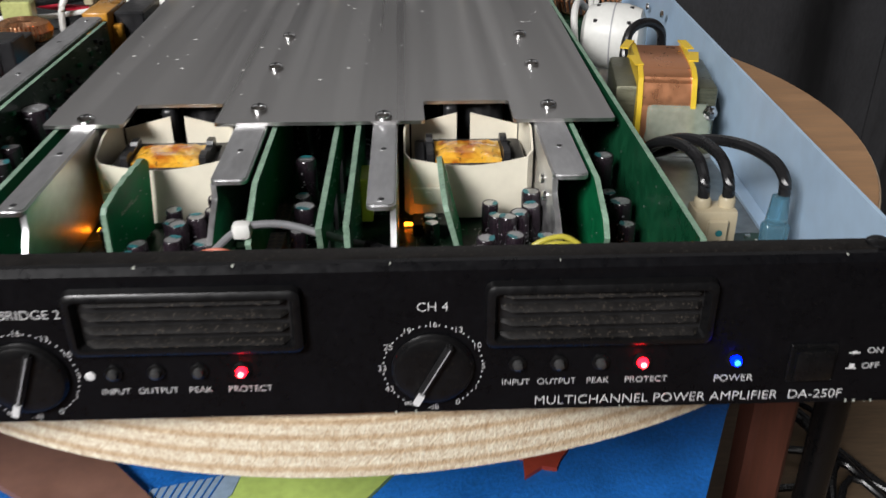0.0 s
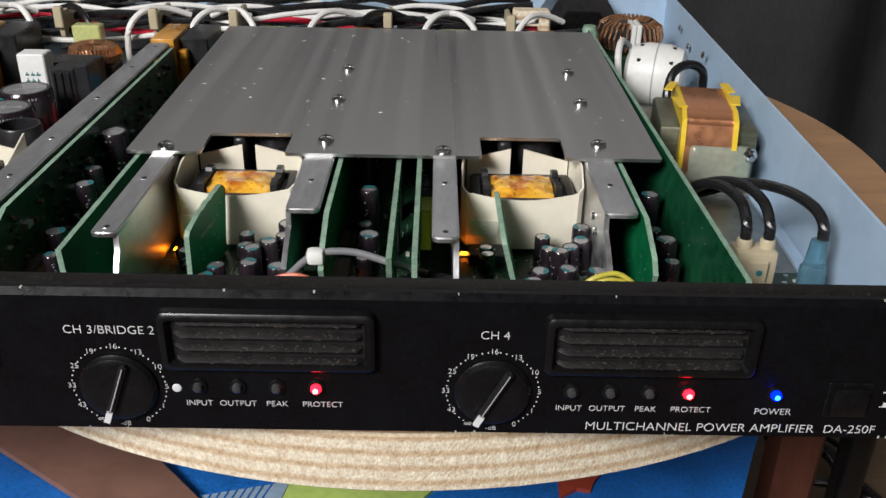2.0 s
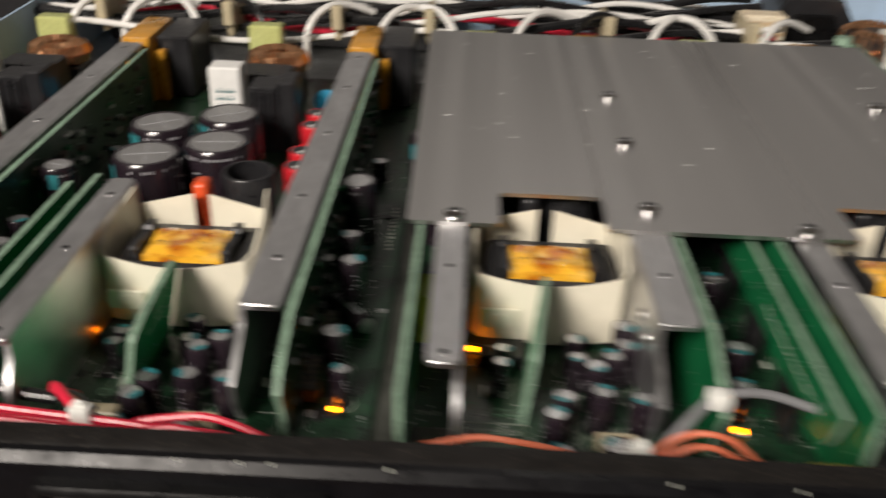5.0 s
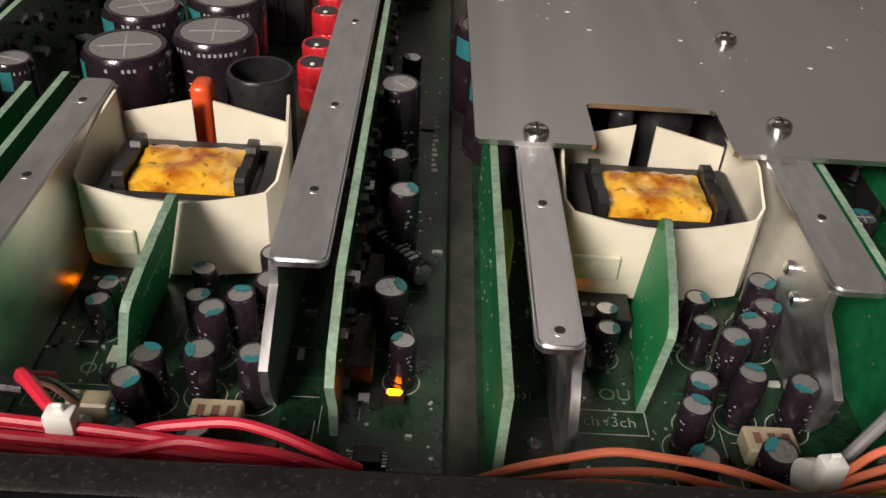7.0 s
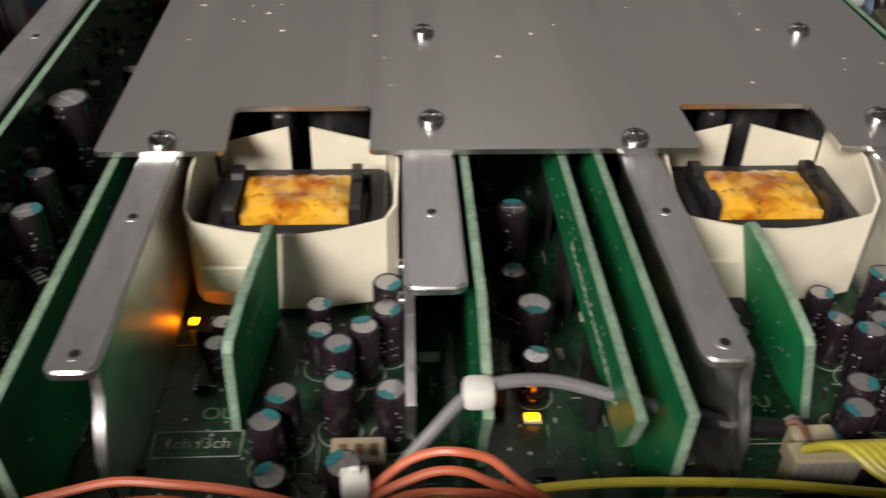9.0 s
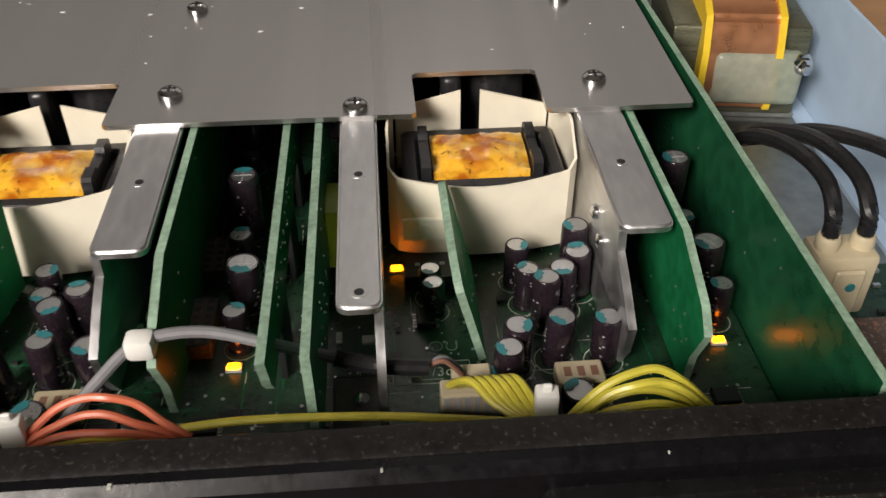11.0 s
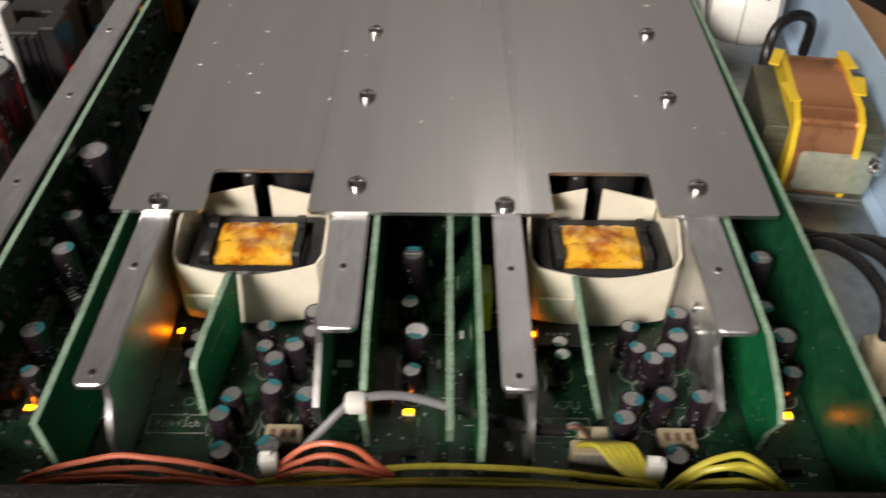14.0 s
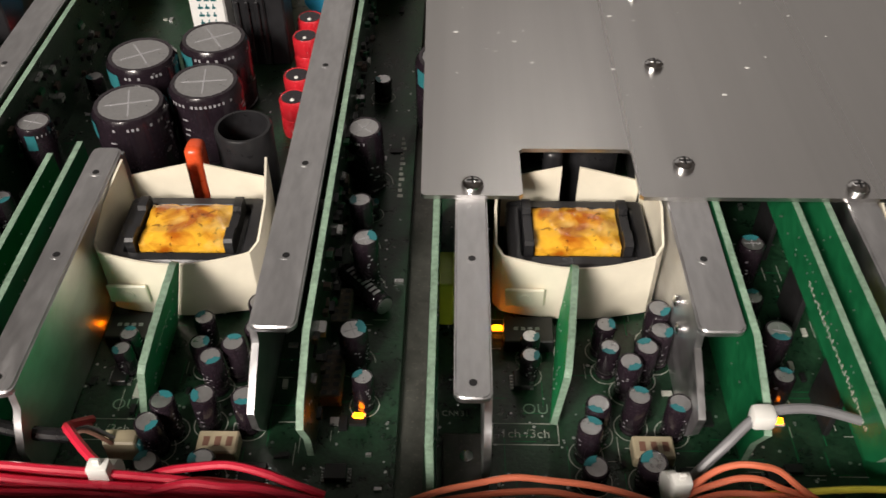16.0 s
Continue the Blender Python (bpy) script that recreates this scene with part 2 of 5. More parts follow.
def lathe(bm, prof, x=0.0, y=0.0, seg=20, axis="Z", z=0.0):
    """A turned solid from (radius, height) pairs, closed at both ends."""
    rings = []
    for r, h in prof:
        ring = []
        for i in range(seg):
            a = 2 * math.pi * i / seg
            c, s = r * math.cos(a), r * math.sin(a)
            p = (x + c, y + s, z + h) if axis == "Z" else ((x + c, y - h, z + s) if axis == "Y" else (x + h, y + c, z + s))
            ring.append(bm.verts.new(p))
        rings.append(ring)
    for a, b in zip(rings, rings[1:]):
        for i in range(seg):
            j = (i + 1) % seg
            bm.faces.new((a[i], a[j], b[j], b[i]))
    bm.faces.new(rings[0][::-1])
    bm.faces.new(rings[-1])
    return bm


def prism(bm, pts, axis, a, b):
    """An outline pushed from a to b along axis; pts give the other two coordinates in order."""
    def at(p, v):
        return {"X": (v, p[0], p[1]), "Y": (p[0], v, p[1]), "Z": (p[0], p[1], v)}[axis]
    lo = [bm.verts.new(at(p, a)) for p in pts]
    hi = [bm.verts.new(at(p, b)) for p in pts]
    bm.faces.new(lo[::-1])
    bm.faces.new(hi)
    for i in range(len(pts)):
        j = (i + 1) % len(pts)
        bm.faces.new((lo[i], lo[j], hi[j], hi[i]))
    return bm


def tube(bm, pts, r, seg=8, smooth_steps=6):
    """A round wire along a smooth line through pts."""
    P = [Vector(p) for p in pts]
    line = []
    for i in range(len(P) - 1):
        a, b, c, d = P[max(i - 1, 0)], P[i], P[i + 1], P[min(i + 2, len(P) - 1)]
        for s in range(smooth_steps):
            t = s / smooth_steps
            line.append(0.5 * (2 * b + (c - a) * t + (2 * a - 5 * b + 4 * c - d) * t * t + (3 * b - a - 3 * c + d) * t ** 3))
    line.append(P[-1])
    rings, up = [], Vector((0.12, 0.3, 0.95))
    for i, p in enumerate(line):
        d = (line[min(i + 1, len(line) - 1)] - line[max(i - 1, 0)]).normalized()
        s = d.cross(up)
        s = s.normalized() if s.length > 1e-4 else d.orthogonal().normalized()
        u = s.cross(d)
        rings.append([bm.verts.new(p + r * (math.cos(2 * math.pi * k / seg) * s + math.sin(2 * math.pi * k / seg) * u)) for k in range(seg)])
    for a, b in zip(rings, rings[1:]):
        for k in range(seg):
            j = (k + 1) % seg
            bm.faces.new((a[k], a[j], b[j], b[k]))
    bm.faces.new(rings[0][::-1])
    bm.faces.new(rings[-1])
    return bm


def mesh_of(name, bm, mat, smooth=35):
    bmesh.ops.recalc_face_normals(bm, faces=bm.faces[:])
    me = bpy.data.meshes.new(name)
    bm.to_mesh(me)
    bm.free()
    me.materials.append(mat)
    if smooth:
        me.shade_smooth()
        me.set_sharp_from_angle(angle=radians(smooth))
    return me


def part(name, bm, mat, parent=None, label=""):
    ob = new(name, mesh_of(name, bm, mat))
    ob.parent = parent
    return tagged(ob, label)


def thing(name, label, category, at=(0, 0, 0), group="", kind=""):
    ob = new(name)
    ob.empty_display_size = 0.005
    ob.location = at
    return tagged(ob, label, category, group, kind)


def solid(name, bm, mat, label, category, group="", kind=""):
    return tagged(part(name, bm, mat), label, category, group, kind)


def B(*a, **k):
    return box(bmesh.new(), *a, **k)


def L(*a, **k):
    return lathe(bmesh.new(), *a, **k)


def T(*a, **k):
    return tube(bmesh.new(), *a, **k)


def written(text, size, m, mat, parent, name="lettering", align="CENTER", depth=0.00004):
    cu = bpy.data.curves.new(name, "FONT")
    cu.body, cu.size, cu.align_x, cu.align_y, cu.extrude, cu.offset = text, size, align, "CENTER", depth, -0.014 * size
    tmp = bpy.data.objects.new(name, cu)
    scene.collection.objects.link(tmp)
    me = bpy.data.meshes.new_from_object(tmp.evaluated_get(bpy.context.evaluated_depsgraph_get()))
    bpy.data.objects.remove(tmp)
    me.materials.clear()
    me.materials.append(mat)
    ob = new(name, me)
    ob.parent = parent
    ob.matrix_basis = m
    return ob

# ---- the room ----
rng = random.Random(4)
DISC_X, DISC_Y, DISC_R, DISC_Z = -0.025, 0.2355, 0.23, -0.004
LOW = -0.32
solid("floor", B(-2.5, 2.5, -2.2, 3.2, LOW - 0.5, LOW - 0.45), FLOOR_MAT, "brown floor under the stool", "floor", kind="structure")
for nm, args in (("wall_west", (-2.6, -2.5, -2.3, 3.3, LOW - 0.5, 2.2)), ("wall_south", (-2.5, 2.5, -2.3, -2.2, LOW - 0.5, 2.2)),
                 ("wall_east", (2.5, 2.6, -2.3, 3.3, LOW - 0.5, 2.2)), ("wall_north", (-2.5, 2.5, 3.2, 3.3, LOW - 0.5, 2.2))):
    solid(nm, B(*args), ROOM_WALL, "dim plaster wall of the workshop", "wall", kind="structure")
solid("ceiling", B(-2.5, 2.5, -2.2, 3.2, 2.2, 2.3), ROOM_WALL, "dim plaster ceiling", "ceiling", kind="structure")


def folded_curtain(x0, x1, y, z0, z1, turn):
    bm = bmesh.new()
    n = 260
    cols = []
    for i in range(n + 1):
        u = i / n
        x = x0 + (x1 - x0) * u
        d = 0.026 * math.sin(u * 41 + 1.5 * math.sin(u * 9)) + 0.012 * math.sin(u * 97 + 1)
        cols.append([bm.verts.new((x, y + d * (1 + 0.3 * k), z0 + (z1 - z0) * k / 3)) for k in range(4)])
    for a, b in zip(cols, cols[1:]):
        for k in range(3):
            bm.faces.new((a[k], b[k], b[k + 1], a[k + 1]))
    ob = solid("curtain", bm, CURTAIN, "black cloth curtain hanging behind the stool", "curtain")
    sol = ob.modifiers.new("thick", "SOLIDIFY")
    sol.thickness = 0.003
    ob.rotation_euler[2] = radians(turn)
    return ob


folded_curtain(-1.5, 1.5, 0.85, LOW - 0.4, 0.22, -4)
side = folded_curtain(-0.35, 0.9, 0, LOW - 0.4, 0.22, 0)
side.matrix_basis = pose(0.62, 0.45, 0, 0, 0, -72)

# round stool top
stool = thing("stool", "round stool with a thick chipboard top and veneer surface", "stool", (DISC_X, DISC_Y, 0))
part("top_edge", L([(DISC_R - 0.001, DISC_Z - 0.0215), (DISC_R, DISC_Z - 0.0205), (DISC_R, DISC_Z - 0.001), (DISC_R - 0.0006, DISC_Z - 0.0002)], seg=120), CHIPBOARD, stool, "raw layered chipboard edge")
part("veneer", L([(DISC_R - 0.0008, DISC_Z - 0.0001), (DISC_R - 0.0012, DISC_Z + 0.0004)], seg=120), WOOD_TOP, stool, "warm brown wood veneer")
for k in range(4):
    a = math.pi / 4 + k * math.pi / 2
    part("leg", B(math.cos(a) * 0.08 - 0.018, math.cos(a) * 0.08 + 0.018, math.sin(a) * 0.08 - 0.018, math.sin(a) * 0.08 + 0.018, LOW - 0.45, DISC_Z - 0.0216, bevel=0.002), SHADE_WOOD, stool)

# printed sheet hanging low in front of the stool
PALE = material("faded_print", (0.30, 0.40, 0.52), 0.5, vary=0.2, scale=60, bump=0.1)
sheet = thing("plastic_sheet", "blue printed plastic sheet with green and red shapes", "plastic sheet")


def draped(pts, dz, mat, name):
    bm = bmesh.new()
    prism(bm, pts, "Z", LOW + 0.2 + dz, LOW + 0.202 + dz)
    return part(name, bm, mat, sheet)


draped([(-0.34, -0.05), (0.058, -0.05), (0.1118, 0.0861), (0.1396, 0.1436), (0.165, 0.19), (0.15, 0.5), (-0.4, 0.5)], 0, TARP, "blue_field")
draped([(-0.058, 0.150), (0.016, 0.150), (-0.0008, 0.1258), (-0.0305, 0.0854), (-0.085, 0.02), (-0.15, 0.02), (-0.0923, 0.0868), (-0.0764, 0.1236)], 0.002, TARP_GREEN, "green_shape")
draped([(0.0365, 0.1165), (0.0415, 0.1150), (0.0408, 0.1030), (0.0488, 0.1092), (0.0550, 0.1078), (0.0575, 0.1135), (0.0620, 0.1200), (0.0625, 0.150), (0.042, 0.150), (0.0415, 0.1260)], 0.002, TARP_RED, "red_star")
draped([(-0.1140, 0.1010), (-0.0775, 0.1105), (-0.0800, 0.0970), (-0.1000, 0.0700), (-0.1250, 0.0700)], 0.0024, PALE, "pale_mesh_patch")
for k in range(9):
    draped([(-0.1140 + 0.0036 * k, 0.1012 + 0.00095 * k), (-0.1134 + 0.0036 * k, 0.1012 + 0.00095 * k), (-0.1184 + 0.0028 * k, 0.0700), (-0.1190 + 0.0028 * k, 0.0700)], 0.0028, TARP, "mesh_thread")
solid("cardboard", prism(bmesh.new(), [(-0.30, 0.26), (-0.30, 0.172), (-0.216, 0.131), (-0.162, 0.095), (-0.130, 0.070), (-0.092, 0.070), (-0.113, 0.096), (-0.144, 0.128), (-0.19, 0.20), (-0.22, 0.26)], "Z", LOW + 0.203, LOW + 0.2065), CARDBOARD, "brown card strip lying on the plastic sheet", "cardboard")
for x, y in ((0.172, 0.170),):
    solid("wooden_post", B(x - 0.011, x + 0.011, y - 0.011, y + 0.011, LOW - 0.45, LOW + 0.21, bevel=0.003), RED_WOOD, "reddish brown wooden post under the sheet", "post", "posts")
solid("low_table", B(0.2, 0.75, -0.2, 0.8, LOW - 0.05, LOW - 0.02, bevel=0.003), TAN_BOARD, "pale plywood board lying beside the stool", "board")
leg = L([(0.010, LOW - 0.02), (0.011, LOW), (0.0092, LOW + 0.06), (0.0085, LOW + 0.12), (0.0088, LOW + 0.19), (0.007, LOW + 0.20)], 0.214, 0.186, 18)
solid("table_leg", leg, BLACK_PLASTIC, "black round leg standing on the plywood board", "leg")
for k in range(7):
    dy = 0.05 * k
    bm = T([(0.215 + 0.01 * k, 0.12 + dy, LOW - 0.016), (0.26 + 0.012 * k, 0.20 + 0.6 * dy, LOW - 0.004), (0.31, 0.30 + 0.02 * k, LOW + 0.012 - 0.003 * k), (0.36 - 0.008 * k, 0.24 + 0.5 * dy, LOW - 0.006), (0.42, 0.36 - 0.03 * k, LOW - 0.016), (0.52, 0.30 + 0.03 * k, LOW - 0.016)], 0.0026 + 0.0004 * (k % 3))
    solid("loose_cable", bm, W_BLACK, "thin black cable tangled on the plywood board", "cable", "loose cables")

# ---- chassis ----
X0, X1, YB = -0.312, 0.1165, 0.400
XB = 0.1355
chassis = thing("amplifier_chassis", "open pale blue painted steel amplifier chassis standing on the stool", "amplifier")
part("floor_pan", prism(bmesh.new(), [(X0, 0.004), (X1, 0.004), (XB, YB), (X0 - 0.01, YB)], "Z", 0.004, 0.0055), ZINC, chassis, "bare zinc floor pan")
part("side_wall", prism(bmesh.new(), [(X1 - 0.0012, 0.004), (X1, 0.004), (XB, YB), (XB - 0.0012, YB)], "Z", 0.0056, 0.0432), BLUE_PAINT, chassis)
part("side_lip", prism(bmesh.new(), [(X1 - 0.006, 0.011), (X1 - 0.0013, 0.011), (XB - 0.0013, YB), (XB - 0.006, YB)], "Z", 0.0056, 0.0068), BLUE_PAINT, chassis)
part("side_wall", prism(bmesh.new(), [(X0, 0.004), (X0 + 0.0012, 0.004), (X0 - 0.0088, YB), (X0 - 0.01, YB)], "Z", 0.0056, 0.0432), BLUE_PAINT, chassis)
part("back_wall", B(X0 - 0.01, XB, YB, YB + 0.0012, 0.004, 0.0435), BLUE_PAINT, chassis)
for x, y, z in ((0.1255, 0.27, 0.036), (0.1305, 0.34, 0.034), (0.129, 0.312, 0.03)):
    part("wall_screw", L([(0.0019, 0.0), (0.0017, -0.0008), (0.0008, -0.0011)], x - 0.0012, y, 14, "X", z), CHROME, chassis)
for x in (-0.26, -0.06, 0.09):
    for y in (0.05, 0.3):
        part("foot", L([(0.006, -0.0036), (0.007, 0.0), (0.007, 0.003)], x, y, 16), BLACK_PLASTIC, chassis)

# ---- front panel ----
PX0, PX1 = -0.352, 0.134
panel = thing("front_panel", "black painted steel front panel with white lettering", "panel")
bm = bmesh.new()
prism(bm, [(0.0022, 0.001), (0.0, 0.0016), (0.0, 0.0424), (0.0016, 0.044), (0.0032, 0.044), (0.0032, 0.001)], "X", PX0, PX1)
part("face_plate", bm, BLACK_PAINT, panel)
bm = bmesh.new()
prism(bm, [(0.0034, 0.0415), (0.0034, 0.0436), (0.0042, 0.0441), (0.0088, 0.0441), (0.0096, 0.0434), (0.0096, 0.012), (0.0086, 0.012), (0.0086, 0.0415)], "X", PX0 + 0.03, X1 + 0.004)
part("top_flange", bm, BLACK_RIM, panel, "dusty black top flange")
UP = Matrix.Rotation(radians(90), 4, "X")


def ink(text, size, x, z, align="CENTER"):
    return written(text, size, Matrix.Translation((x, -0.00008, z)) @ UP, WHITE_INK, panel, "lettering", align)


def led(x, z, mat, label):
    ring = part("led_bezel", L([(0.0022, 0.0), (0.0022, 0.0006), (0.0018, 0.0008)], x, 0.0001, 16, "Y", z), BLACK_PLASTIC, panel)
    part("led_lens", L([(0.0014, 0.0), (0.0014, 0.0012), (0.0011, 0.0019), (0.0006, 0.0022)], x, 0.0, 16, "Y", z), mat, ring, label)
    if mat is not LED_OFF:
        part("led_core", L([(0.0008, 0.0020), (0.0007, 0.0023), (0.0003, 0.0025)], x, 0.0, 14, "Y", z), RED_CORE if mat is RED_LED else BLUE_CORE, ring, "bright lamp core")


def grille(x0, x1, z0, z1):
    g = part("grille", frame_bm(x0, x1, z0, z1), BLACK_PLASTIC, panel, "raised black plastic vent frame")
    part("vent_back", B(x0 + 0.002, x1 - 0.002, -0.0003, -0.0001, z0 + 0.002, z1 - 0.002), CHIP, g)
    n = 4
    for i in range(n):
        z = z0 + 0.0034 + i * (z1 - z0 - 0.0066) / (n - 1)
        bm = bmesh.new()
        rows = []
        for x, k in ((x0 + 0.0038, 0.0), (x0 + 0.0062, 1.0), (x1 - 0.0050, 1.0), (x1 - 0.0036, 0.0)):
            rows.append([bm.verts.new((x, -0.0003 + (y + 0.0003) * max(k, 0.12), z + dz)) for y, dz in ((-0.0003, -0.0008), (-0.0021, -0.0008), (-0.0025, -0.0004), (-0.0010, 0.0006), (-0.0003, 0.0007))])
        for a, b in zip(rows, rows[1:]):
            for q in range(5):
                bm.faces.new((a[q], b[q], b[(q + 1) % 5], a[(q + 1) % 5]))
        bm.faces.new(rows[0])
        bm.faces.new(rows[-1][::-1])
        part("slat", bm, DUSTY_PLASTIC, g, "dusty black vent slat")
        fluff = bmesh.new()
        for q in range(26):
            x, w = rng.uniform(x0 + 0.007, x1 - 0.006), rng.uniform(0.00012, 0.0004)
            y, dz = rng.choice(((-0.0025, -0.0004), (-0.0019, 0.0), (-0.0014, 0.0003)))
            prism(fluff, [(x + w * rng.uniform(0.6, 2.2) * math.cos(a), z + dz + w * rng.uniform(0.3, 0.9) * math.sin(a)) for a in (0, 1.2, 2.4, 3.6, 4.8)], "Y", y - 0.00012, y + 0.0001)
        tagged(part("dust_fluff", fluff, DUST, g, "grey brown dust fluff"), kind="stuff")


def frame_bm(x0, x1, z0, z1):
    bm = bmesh.new()
    def loop(d, y, r):
        pts = []
        for cx, cz, a0 in ((x1 - d - r, z1 - d - r, 0), (x0 + d + r, z1 - d - r, 90), (x0 + d + r, z0 + d + r, 180), (x1 - d - r, z0 + d + r, 270)):
            for k in range(5):
                a = radians(a0 + 22.5 * k)
                pts.append(bm.verts.new((cx + r * math.cos(a), y, cz + r * math.sin(a))))
        return pts
    loops = [loop(0, 0.0, 0.0022), loop(0.0004, -0.0022, 0.002), loop(0.0012, -0.0028, 0.0016), loop(0.0022, -0.0028, 0.0012), loop(0.0032, -0.0002, 0.0008)]
    for a, b in zip(loops, loops[1:]):
        for i in range(len(a)):
            j = (i + 1) % len(a)
            bm.faces.new((a[i], a[j], b[j], b[i]))
    return bm


def knob(x, z, turn):
    prof = [(0.0101, 0.0), (0.0101, 0.0005), (0.0098, 0.0008), (0.0094, 0.0016), (0.0088, 0.0019), (0.0062, 0.0020), (0.0, 0.0020)]
    k = part("knob", L(prof, 0, 0, 48, "Y", 0), BLACK_PLASTIC, panel, "round black volume knob")
    k.matrix_basis = Matrix.Translation((x, -0.0003, z)) @ Matrix.Rotation(radians(turn), 4, "Y")
    bm = bmesh.new()
    prism(bm, [(-0.0009, 0.0092), (-0.0009, -0.0090), (0.0009, -0.0090), (0.0009, 0.0092)], "Y", -0.0038, -0.0016)
    bmesh.ops.bevel(bm, geom=bm.edges[:], offset=0.0005, segments=2, affect="EDGES")
    g = part("grip", bm, GRIP, k)
    # The highlight along the grip's ridge, put in as a thin grey strip.
    part("ridge_highlight", B(-0.00012, 0.00016, -0.00388, -0.0037, -0.0058, 0.0086), GREY_MARK, g, "bright ridge line painted in as a highlight")
    part("pointer", B(-0.0008, 0.0008, -0.0042, -0.0033, -0.0093, -0.0060), WHITE_INK, k, "white pointer line")


DIAL = ["0", "1", "5", "10", "13", "16", "19", "25", "33", "43", "\u221e"]
for k, (name, turn) in enumerate((("CH 4", 28), ("CH 3/BRIDGE 2", 20), ("CH 2", 24), ("CH 1/BRIDGE 1", 22))):
    cx, cz = -0.098 * k + 0.0002, 0.0152
    ink(name, 0.0035, cx - (0.0 if k % 2 == 0 else 0.0003), 0.0325)
    for i, word in enumerate(DIAL):
        a = radians(-60 + 30 * i)
        ink(word, 0.0023, cx + 0.0124 * math.cos(a), cz + 0.0124 * math.sin(a))
        for j in range(1, 4):
            b = a + radians(7.5 * j)
            if i < 10:
                part("dial_dot", L([(0.00022, 0.0), (0.00022, 0.00008)], cx + 0.0122 * math.cos(b), 0.0, 8, "Y", cz + 0.0122 * math.sin(b)), WHITE_INK, panel)
    ink("-dB", 0.0021, cx, cz - 0.0121)
    knob(cx, cz, turn)
    grille(cx + 0.0124, cx + 0.0677, 0.0216, 0.0394)
    for dx, word, mat, lab in ((0.0200, "INPUT", LED_OFF, "unlit round lamp"), (0.0302, "OUTPUT", LED_OFF, "unlit round lamp"), (0.0405, "PEAK", LED_OFF, "unlit round lamp"), (0.0508, "PROTECT", RED_LED, "glowing red lamp")):
        led(cx + dx + 0.0008, 0.0158, mat, lab)
        ink(word, 0.00250, cx + dx + 0.0005 + (0.0018 if word == "PROTECT" else 0), 0.0101)
led(0.0750, 0.0158, BLUE_LED, "glowing blue lamp")
ink("POWER", 0.0029, 0.0754, 0.0098)
ink("ON", 0.0026, 0.1080, 0.0172, "LEFT")
ink("OFF", 0.0026, 0.1075, 0.0126, "LEFT")
for z, h in ((0.0167, 0.0004), (0.0121, 0.0012)):
    part("switch_sign", B(0.1036, 0.1064, -0.0001, 0.0, z - 0.0003, z), WHITE_INK, panel)
    part("switch_sign", B(0.1044, 0.1057, -0.0001, 0.0, z, z + h), WHITE_INK, panel)
ink("MULTICHANNEL POWER AMPLIFIER", 0.00388, 0.0255, 0.0042, "LEFT")
ink("DA-250F", 0.00385, 0.0901, 0.0042, "LEFT")
part("paint_spot", L([(0.0013, 0.0), (0.0011, 0.0002), (0.0004, 0.0003)], -0.0828, 0.0, 14, "Y", 0.0148), WHITE_INK, panel, "white paint spot")
sw = part("power_switch", B(0.0885, 0.1005, -0.0006, 0.0, 0.0085, 0.0198, bevel=0.0004), BLACK_PLASTIC, panel, "square black push switch")
part("button", B(0.0897, 0.0993, -0.0022, -0.0004, 0.0097, 0.0186, bevel=0.0006, seg=2), BLACK_PLASTIC, sw)
for k in range(30):
    x, w = rng.uniform(-0.34, 0.12), rng.uniform(0.0002, 0.0006)
    part("paint_chip", B(x, x + w, 0.0012, 0.0012 + w * 1.3, 0.0430, 0.04405) if k % 3 == 0 else B(x, x + w, -0.00006, 0.0, 0.0014, 0.0014 + rng.uniform(0.0002, 0.0009)), SILK, panel)

for x in (0.1075, -0.2):
    sc = part("rim_screw", L([(0.0030, 0.0), (0.0029, 0.0006), (0.0020, 0.0012)], x, 0.0062, 18, "Z", 0.0441), BLACK_PLASTIC, panel, "black flange screw")
    for a, b in ((0.0014, 0.0003), (0.0003, 0.0014)):
        part("cross_slot", B(x - a, x + a, 0.0062 - b, 0.0062 + b, 0.0453, 0.04536), CHIP, sc)

